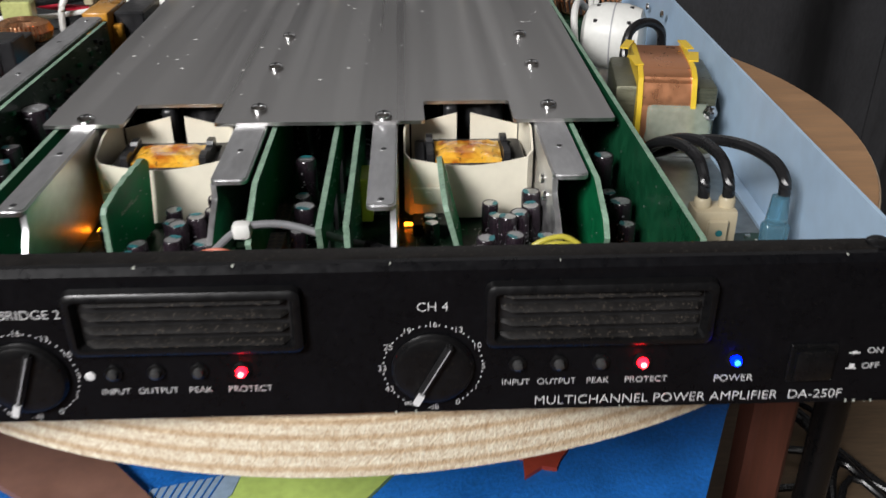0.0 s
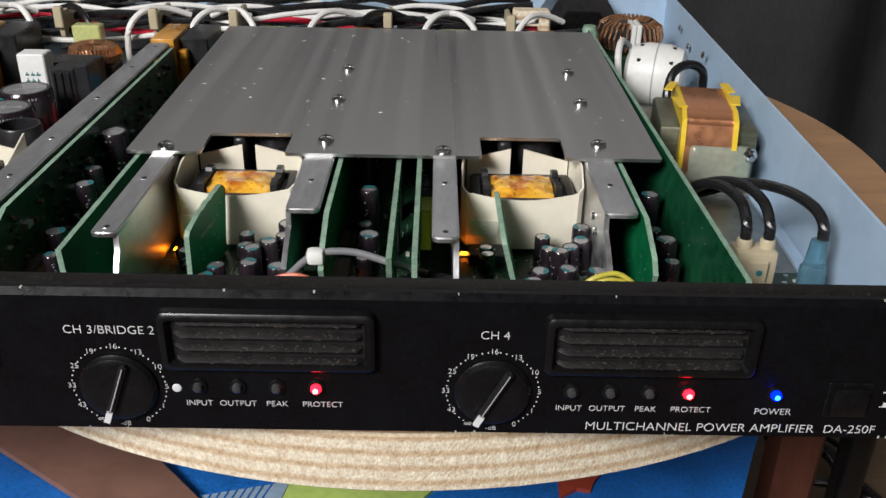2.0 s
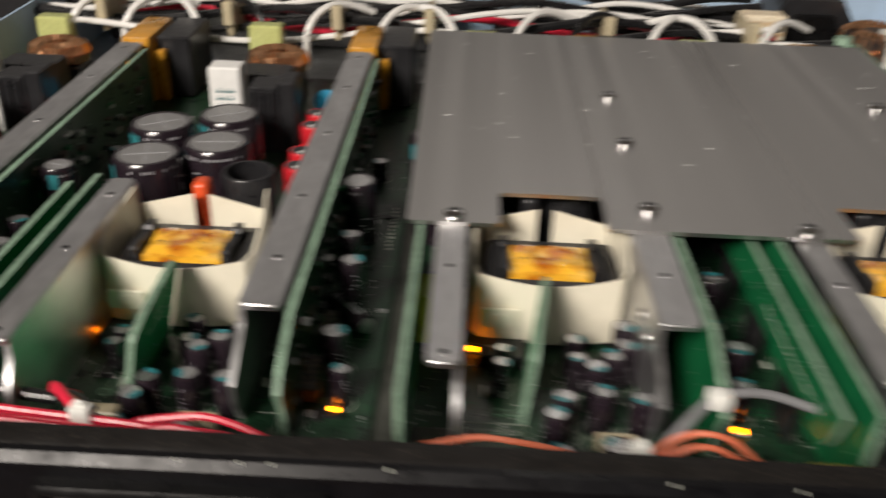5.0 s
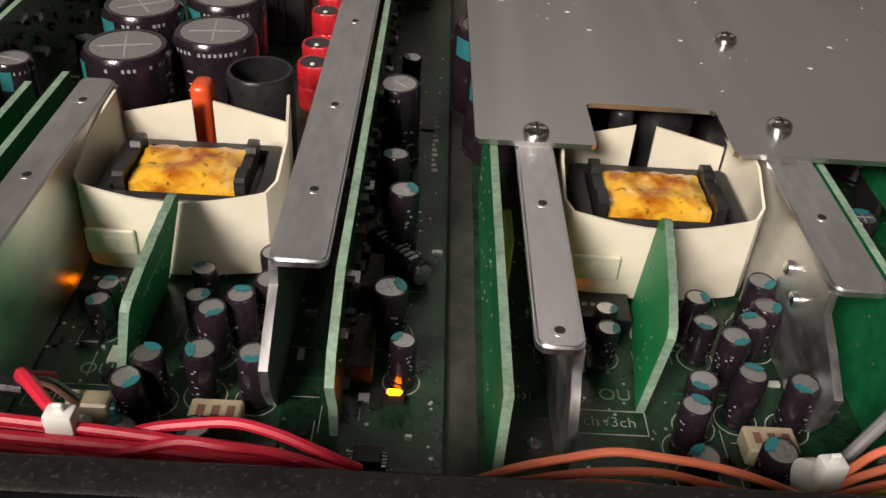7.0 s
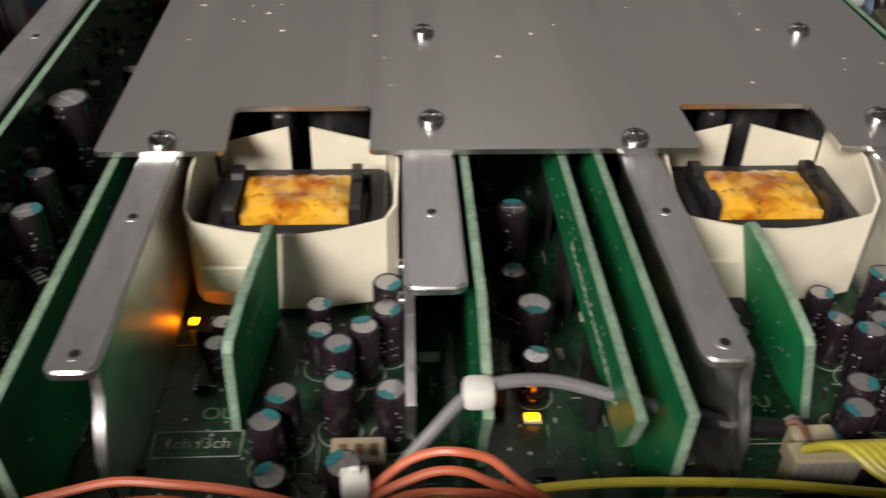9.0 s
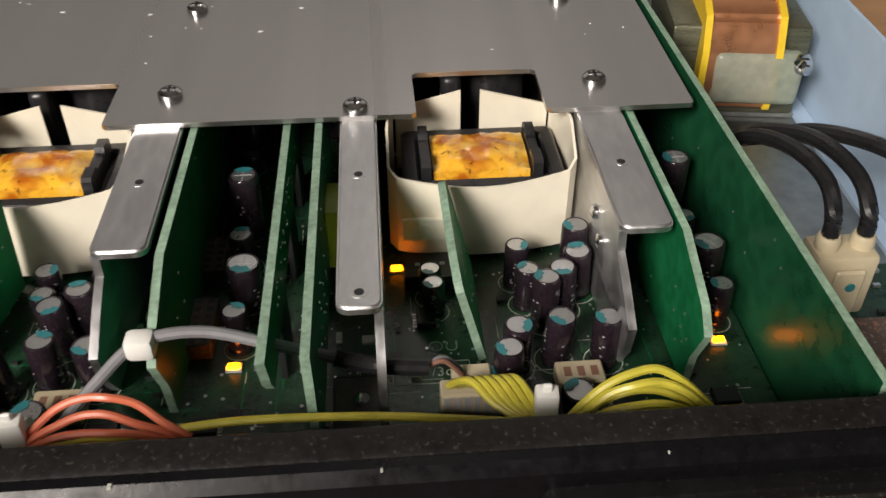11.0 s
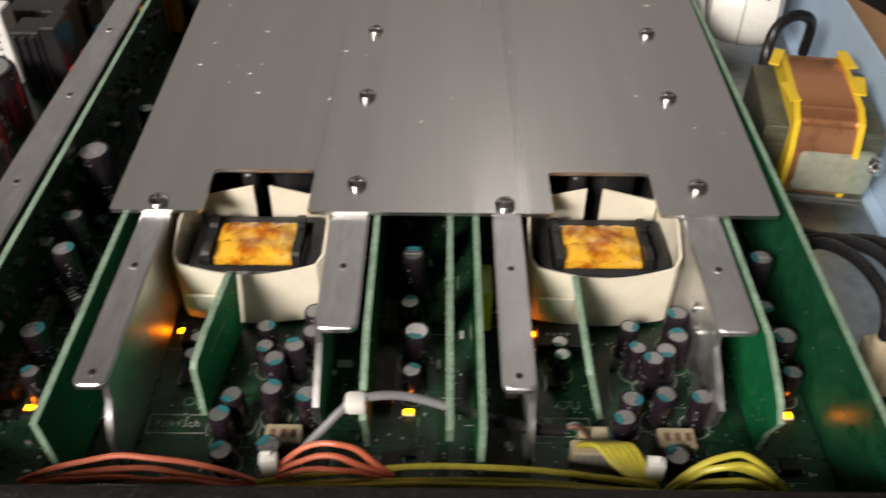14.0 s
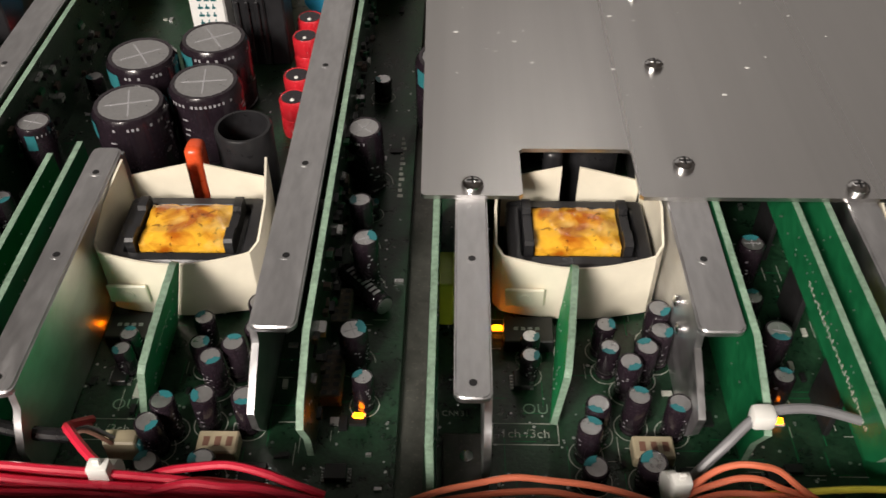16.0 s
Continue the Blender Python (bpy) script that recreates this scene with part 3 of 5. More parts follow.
# ---- circuit boards ----
PZ = 0.014
BOARDS = []
for x0, x1 in ((-0.311, -0.1276), (-0.1212, 0.0655)):
    b = thing("main_circuit_board", "dark green main circuit board crowded with parts", "circuit board")
    part("laminate", B(x0, x1, 0.0115, 0.295, PZ - 0.0016, PZ), BOARD_TOP, b)
    BOARDS.append(b)
    dots, lines = bmesh.new(), bmesh.new()
    for k in range(760):
        x, y, w = rng.uniform(x0 + 0.002, x1 - 0.002), 0.013 + 0.2 * rng.random() ** 1.7, rng.choice((0.00025, 0.0003, 0.0004))
        prism(dots, [(x + w * math.cos(a), y + w * math.sin(a)) for a in (0, 1.05, 2.1, 3.14, 4.19, 5.24)], "Z", PZ, PZ + 0.00008)
    tagged(part("solder_pad", dots, CAP_TOP, b, "tiny silver solder pads"), kind="stuff")
    for k in range(260):
        x, y, w = rng.uniform(x0 + 0.003, x1 - 0.012), 0.013 + 0.2 * rng.random() ** 1.7, rng.uniform(0.003, 0.011)
        if k % 2:
            box(lines, x, x + w, y, y + 0.00025, PZ, PZ + 0.00003)
        else:
            box(lines, x, x + 0.00025, y, y + w, PZ, PZ + 0.00003)
    tagged(part("trace", lines, BOARD, b, "lighter green copper traces"), kind="stuff")
    for k in range(150):
        x, y = rng.uniform(x0 + 0.003, x1 - 0.003), 0.02 + 0.26 * rng.random() ** 1.6
        s = rng.choice((0.0006, 0.0008, 0.0012, 0.002))
        lx, ly = (s, s * 2.0) if rng.random() < 0.5 else (s * 2, s)
        part("surface_part", B(x, x + lx, y, y + ly, PZ, PZ + rng.uniform(0.0004, 0.001)), rng.choice((CHIP, CHIP, CHIP, CAP_TOP, SILK)), b)
    for k in range(110):
        x, y = rng.uniform(x0 + 0.003, x1 - 0.008), rng.uniform(0.016, 0.1)
        w, d = rng.uniform(0.002, 0.007), 0.00015
        part("print_line", B(x, x + w, y, y + d, PZ, PZ + 0.00004) if k % 2 else B(x, x + d, y, y + w, PZ, PZ + 0.00004), SILK, b)
part("gap_strip", B(-0.1276, -0.1212, 0.0115, YB - 0.002, 0.0056, 0.0122), DULL_STEEL, chassis, "bare steel strip between the boards")


def capacitor(x, y, r, z1, group="small capacitors", z0=PZ, tilt=0.0, turn=0):
    h = z1 - z0
    c = thing("capacitor", "black sleeved electrolytic capacitor with a silver top", "capacitor", (x, y, z0), group)
    part("sleeve", L([(r * 0.93, 0), (r, 0.0006), (r, 0.0013), (r * 0.93, 0.0017), (r, 0.0022), (r, h - r * 0.16), (r * 0.9, h), (r * 0.8, h + 0.00005), (r * 0.78, h - 0.0002)], seg=20), SLEEVE, c)
    t = part("vent_top", L([(r * 0.79, h - 0.0004), (r * 0.79, h - 0.0001)], seg=20), CAP_TOP, c, "silver top")
    if r > 0.0032:
        part("score", B(-r * 0.6, r * 0.6, -r * 0.022, r * 0.022, h - 0.0001, h - 0.00004), GREY_MARK, t)
        part("score", B(-r * 0.022, r * 0.022, -r * 0.6, r * 0.6, h - 0.00008, h - 0.00002), GREY_MARK, t)
    bm = bmesh.new()
    n = 6
    for i in range(n):
        a0, a1 = -0.8 + 1.6 * i / n, -0.8 + 1.6 * (i + 1) / n
        q = [(math.cos(a) * rr, math.sin(a) * rr, zz) for a, rr, zz in ((a0, r * 0.35, h + 0.00004), (a1, r * 0.35, h + 0.00004), (a1, r * 0.9, h + 0.00007), (a0, r * 0.9, h + 0.00007))]
        bm.faces.new([bm.verts.new(p) for p in q])
    if r < 0.004:
        part("stripe", bm, TEAL, c, "teal polarity mark")
    else:
        bm.free()
        for mat, a0, a1, n, lo, hi in ((TEAL, 0.0, 0.55, 5, 0.70, 0.93), (GREY_MARK, 0.65, 2.6, 16, 0.885, 0.925), (GREY_MARK, -1.6, -0.3, 11, 0.80, 0.86)):
            bm = bmesh.new()
            for i in range(n):
                if mat is GREY_MARK and rng.random() < 0.4:
                    continue
                b0 = a0 + (a1 - a0) * i / n
                b1 = b0 + (a1 - a0) / n * (1.0 if mat is TEAL else 0.55)
                bm.faces.new([bm.verts.new((math.cos(b) * r * 1.008, math.sin(b) * r * 1.008, zz)) for b, zz in ((b0, h * lo), (b1, h * lo), (b1, h * hi), (b0, h * hi))])
            part("print_band", bm, mat, c)
    bm = bmesh.new()
    for i in range(22):
        a = rng.choice((0.6, 2.4, 4.4, 5.2)) + rng.uniform(0, 0.5)
        z = h * rng.uniform(0.15, 0.8)
        q = [(math.cos(b) * r * 1.008, math.sin(b) * r * 1.008, zz) for b, zz in ((a, z), (a + 0.16, z), (a + 0.16, z + h * 0.022), (a, z + h * 0.022))]
        bm.faces.new([bm.verts.new(p) for p in q])
    part("print_bar", bm, GREY_MARK, c)
    if z0 == PZ and r < 0.007:
        bd = BOARDS[0] if x < -0.125 else BOARDS[1]
        ring = bmesh.new()
        q = [[ring.verts.new((x + rr * math.cos(2 * math.pi * i / 24), y + rr * math.sin(2 * math.pi * i / 24), PZ + 0.00006)) for i in range(24)] for rr in (r * 1.3, r * 1.3 + 0.00022)]
        for i in range(17 if r > 0.003 else 24):
            ring.faces.new((q[0][i], q[0][(i + 1) % 24], q[1][(i + 1) % 24], q[1][i]))
        part("print_ring", ring, SILK, bd)
    c.rotation_euler = (radians(tilt), radians(tilt * 0.4), radians(turn))
    return c


def heat_sink(name_label, x_web, x_edge, y0, y1, lip, holes):
    """An L-shaped aluminium bar: upright web and flat flange with screw holes."""
    s = thing("heat_sink", name_label, "heat sink", group="aluminium heat sinks")
    top, th = 0.0420, 0.0016
    sgn = 1 if x_edge > x_web else -1
    # flange outline with rounded front corners
    xa, xb = sorted((x_web, x_edge))
    r = 0.0022
    pts = []
    for cx, cy, a0 in ((xb - r, y1 - r, 0), (xa + r, y1 - r, 90), (xa + r, y0 + r, 180), (xb - r, y0 + r, 270)):
        for k in range(5):
            a = radians(a0 + 22.5 * k)
            pts.append((cx + r * math.cos(a), cy + r * math.sin(a)))
    bm = prism(bmesh.new(), pts, "Z", top - th, top)
    bmesh.ops.bevel(bm, geom=[e for e in bm.edges if all(abs(v.co.z - top) < 1e-6 for v in e.verts)], offset=0.0005, segments=3, affect="EDGES")
    fl = part("flange", bm, ALUMINIUM, s)
    web = bmesh.new()
    w0, w1 = (x_web, x_web + sgn * th) if sgn > 0 else (x_web - th, x_web)
    prism(web, [(y1, PZ + 0.0004), (y1, top - th), (y0 + 0.001, top - th), (y0 + 0.0005, 0.036), (y0 - lip * 0.4, 0.033), (y0 - lip, 0.028), (y0 - lip * 0.9, 0.021), (y0 - lip * 0.6, PZ + 0.0004)], "X", w0, w1)
    part("web", web, ALUMINIUM, s)
    for y in holes:
        part("screw_hole", L([(0.0009, top - 0.0002), (0.0009, top + 0.00012), (0.0004, top + 0.00013)], (xa + xb) / 2, y, 14), CHIP, fl, "threaded screw hole")
        part("hole_rim", L([(0.0017, top - 0.0001), (0.0016, top + 0.00006)], (xa + xb) / 2, y, 14), ALUMINIUM, fl)
    return s


def board_upright(x, y0, y1, z0, z1, front, label, th=0.0016, mat=None, lean=0.0, bars=0, mounted=0, face=1):
    """An upright board with a stepped front edge: (dy, z) pairs from top to bottom."""
    b = thing("upright_circuit_board", label, "circuit board", (x, y0, 0), "upright boards")
    pts = [(y1 - y0, z0), (y1 - y0, z1)] + [(d, z) for d, z in front]
    bm = prism(bmesh.new(), pts, "X", -th / 2, th / 2)
    me = mesh_of("laminate", bm, mat or BOARD)
    me.materials.append(BOARD_EDGE)
    for p in me.polygons:
        if abs(p.normal.x) < 0.5:
            p.material_index = 1
    ob = new("laminate", me)
    ob.parent = b
    for k in range(int(min(40, (y1 - y0) * 500))):
        y, z = rng.uniform(0.006, y1 - y0 - 0.004), rng.uniform(z0 + 0.003, z1 - 0.003)
        if y < 0.02 and z > 0.03:
            continue
        part("solder_joint", B(-th / 2 - 0.0002, th / 2 + 0.0002, y, y + 0.0004, z, z + 0.0004), CAP_TOP, b)
    for k in range(mounted):
        y, z, w, d = rng.uniform(0.012, y1 - y0 - 0.008), rng.uniform(z0 + 0.002, z1 - 0.004), rng.uniform(0.0008, 0.004), rng.uniform(0.0006, 0.002)
        part("surface_part", B(th / 2, th / 2 + rng.uniform(0.0006, 0.0018), y, y + w, z, z + d), rng.choice((CHIP, CHIP, CHIP, RUST, BOARD, CAP_TOP)), b)
    near, far = sorted((face * th / 2, face * (th / 2 + 0.00005)))
    for k in range(bars):
        y, z = 0.010 + 0.0018 * k, z1 - 0.0075
        part("print_bar", B(near, far, y, y + 0.0004, z, z + rng.uniform(0.0008, 0.0017)), SILK, b)
        part("print_bar", B(near, far, y + 0.0006, y + 0.0013, z + 0.0003 * (k % 4), z + 0.0003 + 0.0003 * (k % 4)), SILK, b)
    b.rotation_euler[1] = radians(lean)
    return b


def smd_lamp(x, y):
    s = thing("indicator_lamp", "glowing amber surface-mount lamp on the circuit board", "lamp", (x, y, PZ), "amber lamps")
    part("housing", B(-0.0016, 0.0016, -0.0010, 0.0010, 0, 0.0006), WHITE_PLASTIC, s)
    part("lens", B(-0.0012, 0.0012, -0.0008, 0.0008, 0.0006, 0.0012, bevel=0.0002), AMBER_LED, s)


def power_transformer(mx):
    t = thing("wrapped_transformer", "black ferrite transformer with scorched yellow tape inside a cream paper collar", "transformer", (mx - (0.0024 if mx < -0.15 else 0.0), 0, 0), "channel transformers")
    part("core", B(-0.0030, 0.0332, 0.0848, 0.1098, PZ, 0.0302, bevel=0.0010, seg=2), CORE, t, "black ferrite core")
    rim = bmesh.new()
    loops = []
    for d, z, r in ((0.0, 0.0303, 0.0016), (0.0, 0.0318, 0.0016), (0.0006, 0.0324, 0.0014), (0.0030, 0.0324, 0.0010), (0.0036, 0.0318, 0.0008), (0.0038, 0.0303, 0.0008)):
        ring = []
        for cx, cy, a0 in ((0.0332 - d - r, 0.1098 - d - r, 0), (-0.0030 + d + r, 0.1098 - d - r, 90), (-0.0030 + d + r, 0.0848 + d + r, 180), (0.0332 - d - r, 0.0848 + d + r, 270)):
            ring += [rim.verts.new((cx + r * math.cos(radians(a0 + 22.5 * q)), cy + r * math.sin(radians(a0 + 22.5 * q)), z)) for q in range(5)]
        loops.append(ring)
    for a, b in zip(loops, loops[1:] + loops[:1]):
        for q in range(20):
            rim.faces.new((a[q], a[(q + 1) % 20], b[(q + 1) % 20], b[q]))
    part("rim", rim, CORE, t, "glossy black moulded rim")
    for a0, a1 in ((0.0009, 0.0031), (0.0258, 0.0280)):
        bob = bmesh.new()
        prism(bob, [(0.0888, 0.0303), (0.0888, 0.0351), (0.0896, 0.0358), (0.0940, 0.0358), (0.0946, 0.0346), (0.1014, 0.0346), (0.1020, 0.0358), (0.1058, 0.0358), (0.1068, 0.0351), (0.1068, 0.0303)], "X", a0, a1)
        part("bobbin_cheek", bob, CORE, t, "notched black bobbin cheek")
    part("winding", B(0.0010, 0.0285, 0.0839, 0.0847, 0.0275, 0.0310, bevel=0.0003), COPPER_FOIL, t, "brown copper winding edge")
    nx, ny = 18, 12
    bm = bmesh.new()
    grid = []
    for a in range(nx + 1):
        col = []
        for b in range(ny + 1):
            u, v = a / nx, b / ny
            x, y = 0.0036 + 0.0218 * u, 0.0902 + 0.0154 * v
            edge = min(1.0, 6 * min(u, 1 - u)) * min(1.0, 6 * min(v, 1 - v))
            wob = noise.noise(Vector((x * 210 + mx * 70, y * 210, 2.0)))
            z = 0.0331 + 0.0012 * edge + 0.0007 * wob + 0.0005 * noise.noise(Vector((x * 600, y * 600, mx * 90)))
            y += 0.0004 * noise.noise(Vector((x * 400, b, mx * 50)))
            col.append(bm.verts.new((x, y, z)))
        grid.append(col)
    for a in range(nx):
        for b in range(ny):
            bm.faces.new((grid[a][b], grid[a + 1][b], grid[a + 1][b + 1], grid[a][b + 1]))
    skirt = [grid[a][0] for a in range(nx + 1)] + [grid[nx][b] for b in range(1, ny + 1)] + [grid[a][ny] for a in range(nx - 1, -1, -1)] + [grid[0][b] for b in range(ny - 1, 0, -1)]
    low = [bm.verts.new((p.co.x, p.co.y, 0.0303)) for p in skirt]
    for q in range(len(skirt)):
        bm.faces.new((skirt[q], skirt[q - 1], low[q - 1], low[q]))
    bm.faces.new(low)
    part("tape", bm, BURNT, t, "scorched glossy yellow tape")
    line = [(-0.0052, 0.1135, 0.0420), (-0.0066, 0.0980, 0.0395), (-0.0066, 0.0880, 0.0362), (-0.0048, 0.0850, 0.0352)]
    for q in range(9):
        u = q / 8
        line.append((-0.0030 + 0.034 * u, 0.0843 - 0.0022 * math.sin(math.pi * u), 0.0351 - 0.0014 * math.sin(math.pi * u)))
    line += [(0.0332, 0.0850, 0.0354), (0.0352, 0.0880, 0.0366), (0.0358, 0.0980, 0.0405), (0.0340, 0.1135, 0.0432)]
    bm = bmesh.new()
    cols = []
    for q, (x, y, z) in enumerate(line):
        a, b = Vector(line[max(q - 1, 0)][:2]), Vector(line[min(q + 1, len(line) - 1)][:2])
        d = (b - a).normalized()
        n = Vector((-d.y, d.x)) * 0.0006
        cols.append([bm.verts.new((x, y, PZ + 0.0015)), bm.verts.new((x, y, z)), bm.verts.new((x + n.x, y + n.y, z)), bm.verts.new((x + n.x, y + n.y, PZ + 0.0015))])
    for a, b in zip(cols, cols[1:]):
        for q in range(4):
            r = (q + 1) % 4
            bm.faces.new((a[q], b[q], b[r], a[r]))
    bm.faces.new(cols[0])
    bm.faces.new(cols[-1][::-1])
    part("paper_collar", bm, PAPER, t, "cream insulating paper collar")
    for a, b, z0, z1 in ((-0.0040, 0.0118, 0.0362, 0.0402), (0.0165, 0.0330, 0.0402, 0.0358)):
        part("paper_flap", prism(bmesh.new(), [(a, PZ + 0.005), (b, PZ + 0.005), (b, z1), (a, z0)], "Y", 0.1138, 0.1144), PAPER, t, "cream paper back flap")
    part("paper_tab", B(-0.0040, 0.0062, 0.0816, 0.0826, 0.0205, 0.0265, bevel=0.0003), PAPER, t)
    part("lock_disc", L([(0.0016, 0), (0.0014, 0.0004)], 0.0012, 0.0816, 16, "Y", 0.0236), PAPER, t)
    part("driver_chip", B(-0.0040, 0.0085, 0.0720, 0.0805, PZ, PZ + 0.0042, bevel=0.0003), CHIP, t)
    for q in range(4):
        part("chip_print", B(-0.0015 + 0.0018 * q, -0.0004 + 0.0018 * q, 0.0758, 0.0768, PZ + 0.0042, PZ + 0.00428), GREY_MARK, t)


for k in range(4):
    mx = -0.098 * k
    heat_sink("bent aluminium heat sink bar with screw holes on the circuit board", mx - 0.0085, mx - 0.0165, 0.0365, 0.119, 0.0045, (0.0405, 0.077, 0.108))
    heat_sink("bent aluminium heat sink bar with a wavy front web", mx + 0.0365, mx + 0.0470, 0.0550, 0.251, 0.013, (0.0775, 0.1125, 0.1605, 0.206, 0.243))
    for y, z in ((0.062, 0.0375), (0.056, 0.0345)):
        s = thing("rivet_screw", "bright round screw head on the heat sink web", "screw", (mx + 0.0364, y + 0.01, z - 0.004), "web screws")
        part("head", L([(0.0016, 0.0), (0.0015, -0.0009), (0.0007, -0.0013)], 0, 0, 14, "X"), CHROME, s)
    board_upright(mx + 0.0492, 0.036, 0.246, PZ, 0.0408, [(0.019, 0.0408), (0.004, 0.035), (0.0, 0.031), (0.004, 0.022), (0.005, PZ)], "green circuit board standing against the heat sink", mat=BOARD if k < 2 else BOARD_TOP, mounted=0 if k < 2 else 110)
    board_upright(mx - 0.0212, 0.026, 0.122, PZ, 0.0415, [(0.0, 0.0415), (0.002, PZ)], "long upright green circuit board")
    if k % 2 == 0:
        low = 0.0285 if k == 0 else PZ
        lettered = board_upright(mx - 0.0284, 0.026, 0.118, low, 0.0405, [(0.0, 0.0405), (0.003, low + 0.004), (0.006, low)], "long upright green circuit board with white lettering", bars=24, face=-1 if k == 0 else 1)
        if k == 0:
            for y in (0.022, 0.052, 0.080):
                part("pin_header", B(-0.0007, 0.0007, y, y + 0.012, PZ, low, bevel=0.0002), CHIP, lettered, "black pin header")
    cx, lean = {0: (0.0142, -14), 1: (0.0055, 4), 2: (0.0058, 12.5), 3: (0.0060, 5)}[k]
    card = board_upright(mx + cx, 0.0475, 0.0800, PZ + 0.001, 0.0380, [(0.0300, 0.0402), (0.0275, 0.0408), (0.0245, 0.0402), (0.0225, 0.0406), (0.0190, 0.0398), (0.0165, 0.0402), (0.0125, 0.0392), (0.0105, 0.0395), (0.0012, 0.0372), (0.0, 0.0355), (0.0022, PZ + 0.001)], "small green daughter board standing on edge", mat=CARD, lean=lean, bars=7)
    card.rotation_euler[2] = radians(-7 if k == 1 else 0)
    power_transformer(mx)
    smd_lamp(mx + 0.0592, 0.0515)
    smd_lamp(mx - 0.0055, 0.0795)
    strip = ((0.0605, 0.0575, 0.0026, 0.0245), (0.0603, 0.0683, 0.0036, 0.0272), (0.0595, 0.0825, 0.0028, 0.0240), (0.0592, 0.0938, 0.0034, 0.0321)) if k < 2 else ((0.0606, 0.0552, 0.0026, 0.0245), (0.0575, 0.0680, 0.0036, 0.0266), (0.0577, 0.0942, 0.0034, 0.0324), (0.0558, 0.1094, 0.0032, 0.0317))
    for x, y, r, z in ((0.0165, 0.0475, 0.0029, 0.0262), (0.0250, 0.0495, 0.0029, 0.0262), (0.0342, 0.0485, 0.0029, 0.026), (0.0245, 0.0598, 0.0029, 0.0264), (0.0293, 0.0637, 0.0029, 0.0264),
                       (0.0203, 0.0728, 0.0026, 0.025), (0.0210, 0.0660, 0.0026, 0.024), (0.0334, 0.0762, 0.003, 0.0275), (0.0335, 0.0695, 0.003, 0.026), (0.0140, 0.0418, 0.0029, 0.0255), (0.0145, 0.0350, 0.003, 0.0205), (0.0265, 0.0345, 0.0032, 0.0215 + 0.002 * (k % 2)),
                       (0.0018, 0.0700, 0.0024, 0.0225), (0.0018, 0.0648, 0.0024, 0.0225), *strip,
                       (0.0550, 0.1385, 0.0053, 0.0362), (0.0570, 0.124, 0.0024, 0.019), (0.056, 0.185, 0.003, 0.022)):
        capacitor(mx + x + rng.uniform(-0.0005, 0.0005), y + rng.uniform(-0.0005, 0.0005), r, z, tilt=rng.uniform(-4, 4), turn=rng.uniform(-180, 180))
    # white connector and chip beside the front caps
    c = thing("board_connector", "cream plastic pin connector on the circuit board", "connector", (mx, 0, 0), "board connectors")
    part("shell", B(0.0238, 0.0330, 0.0388, 0.0448, PZ, PZ + 0.0042, bevel=0.0004), NYLON, c)
    for i in range(3):
        part("slot", B(0.0252 + 0.0026 * i, 0.0266 + 0.0026 * i, 0.0405, 0.0430, PZ + 0.0042, PZ + 0.00426), CARDBOARD, c)
    for (x, y, w, d) in ((0.034, 0.033, 0.006, 0.005), (0.053, 0.034, 0.005, 0.004), (-0.002, 0.060, 0.004, 0.005), (0.0525, 0.094, 0.004, 0.009)):
        ch = thing("chip", "black integrated circuit on the circuit board", "chip", (mx + x, y, PZ), "small chips")
        part("package", B(0, w, 0, d, 0, 0.0018, bevel=0.0002), CHIP, ch)
        for i in range(5):
            part("pin", B(-0.0008, 0, d * (i + 0.3) / 5.4, d * (i + 0.6) / 5.4, 0, 0.0006), CAP_TOP, ch)
            part("pin", B(w, w + 0.0008, d * (i + 0.3) / 5.4, d * (i + 0.6) / 5.4, 0, 0.0006), CAP_TOP, ch)
    for y0, n in ((0.0545, 6), (0.078, 5)):
        so = thing("pin_socket", "brown plastic pin socket with two rows of slots", "socket", (mx + 0.0522, y0, PZ), "pin sockets")
        part("block", B(-0.0026, 0.0026, 0, n * 0.0024, 0, 0.0042, bevel=0.0003), RUST, so)
        for i in range(n):
            for sx in (-0.0013, 0.0013):
                part("slot", B(sx - 0.0007, sx + 0.0007, 0.0006 + 0.0024 * i, 0.0018 + 0.0024 * i, 0.0042, 0.00426), CHIP, so)
    # printed channel mark
    mark = thing("channel_mark", "white printed channel lettering on the green board", "lettering", (mx, 0, 0), "channel marks", kind="structure")
    written("1ch /3ch", 0.0034, Matrix.Translation((0.0002, 0.0475, PZ + 0.0001)), SILK, mark)
    for args in ((-0.0075, 0.008, 0.0445, 0.0447), (-0.0075, 0.008, 0.0503, 0.0505), (-0.0075, -0.0073, 0.0445, 0.0505), (0.0078, 0.008, 0.0445, 0.0505)):
        part("mark_line", B(*args, PZ, PZ + 0.00008), SILK, mark)
    written("OU", 0.0042, Matrix.Translation((0.0030, 0.0545, PZ + 0.0001)), BOARD_EDGE, mark)
    if k == 1:
        written("CN131", 0.0022, Matrix.Translation((-0.0160, 0.0530, PZ + 0.0001)), SILK, mark)
    if k == 2:
        for q in range(12):
            part("maker_bar", B(0.0640, 0.0656 - 0.0004 * (q % 3), 0.132 + 0.0026 * q, 0.1334 + 0.0026 * q, PZ, PZ + 0.00008), SILK, mark)
    foot = thing("mounting_plate", "dull steel mounting plate with a small screw on the circuit board", "plate", (mx - 0.0135, 0.0385, PZ), "mounting plates")
    part("plate", B(-0.0055, 0.0050, -0.0085, 0.0085, 0.0, 0.0009, bevel=0.0008, seg=2), DULL_STEEL, foot)
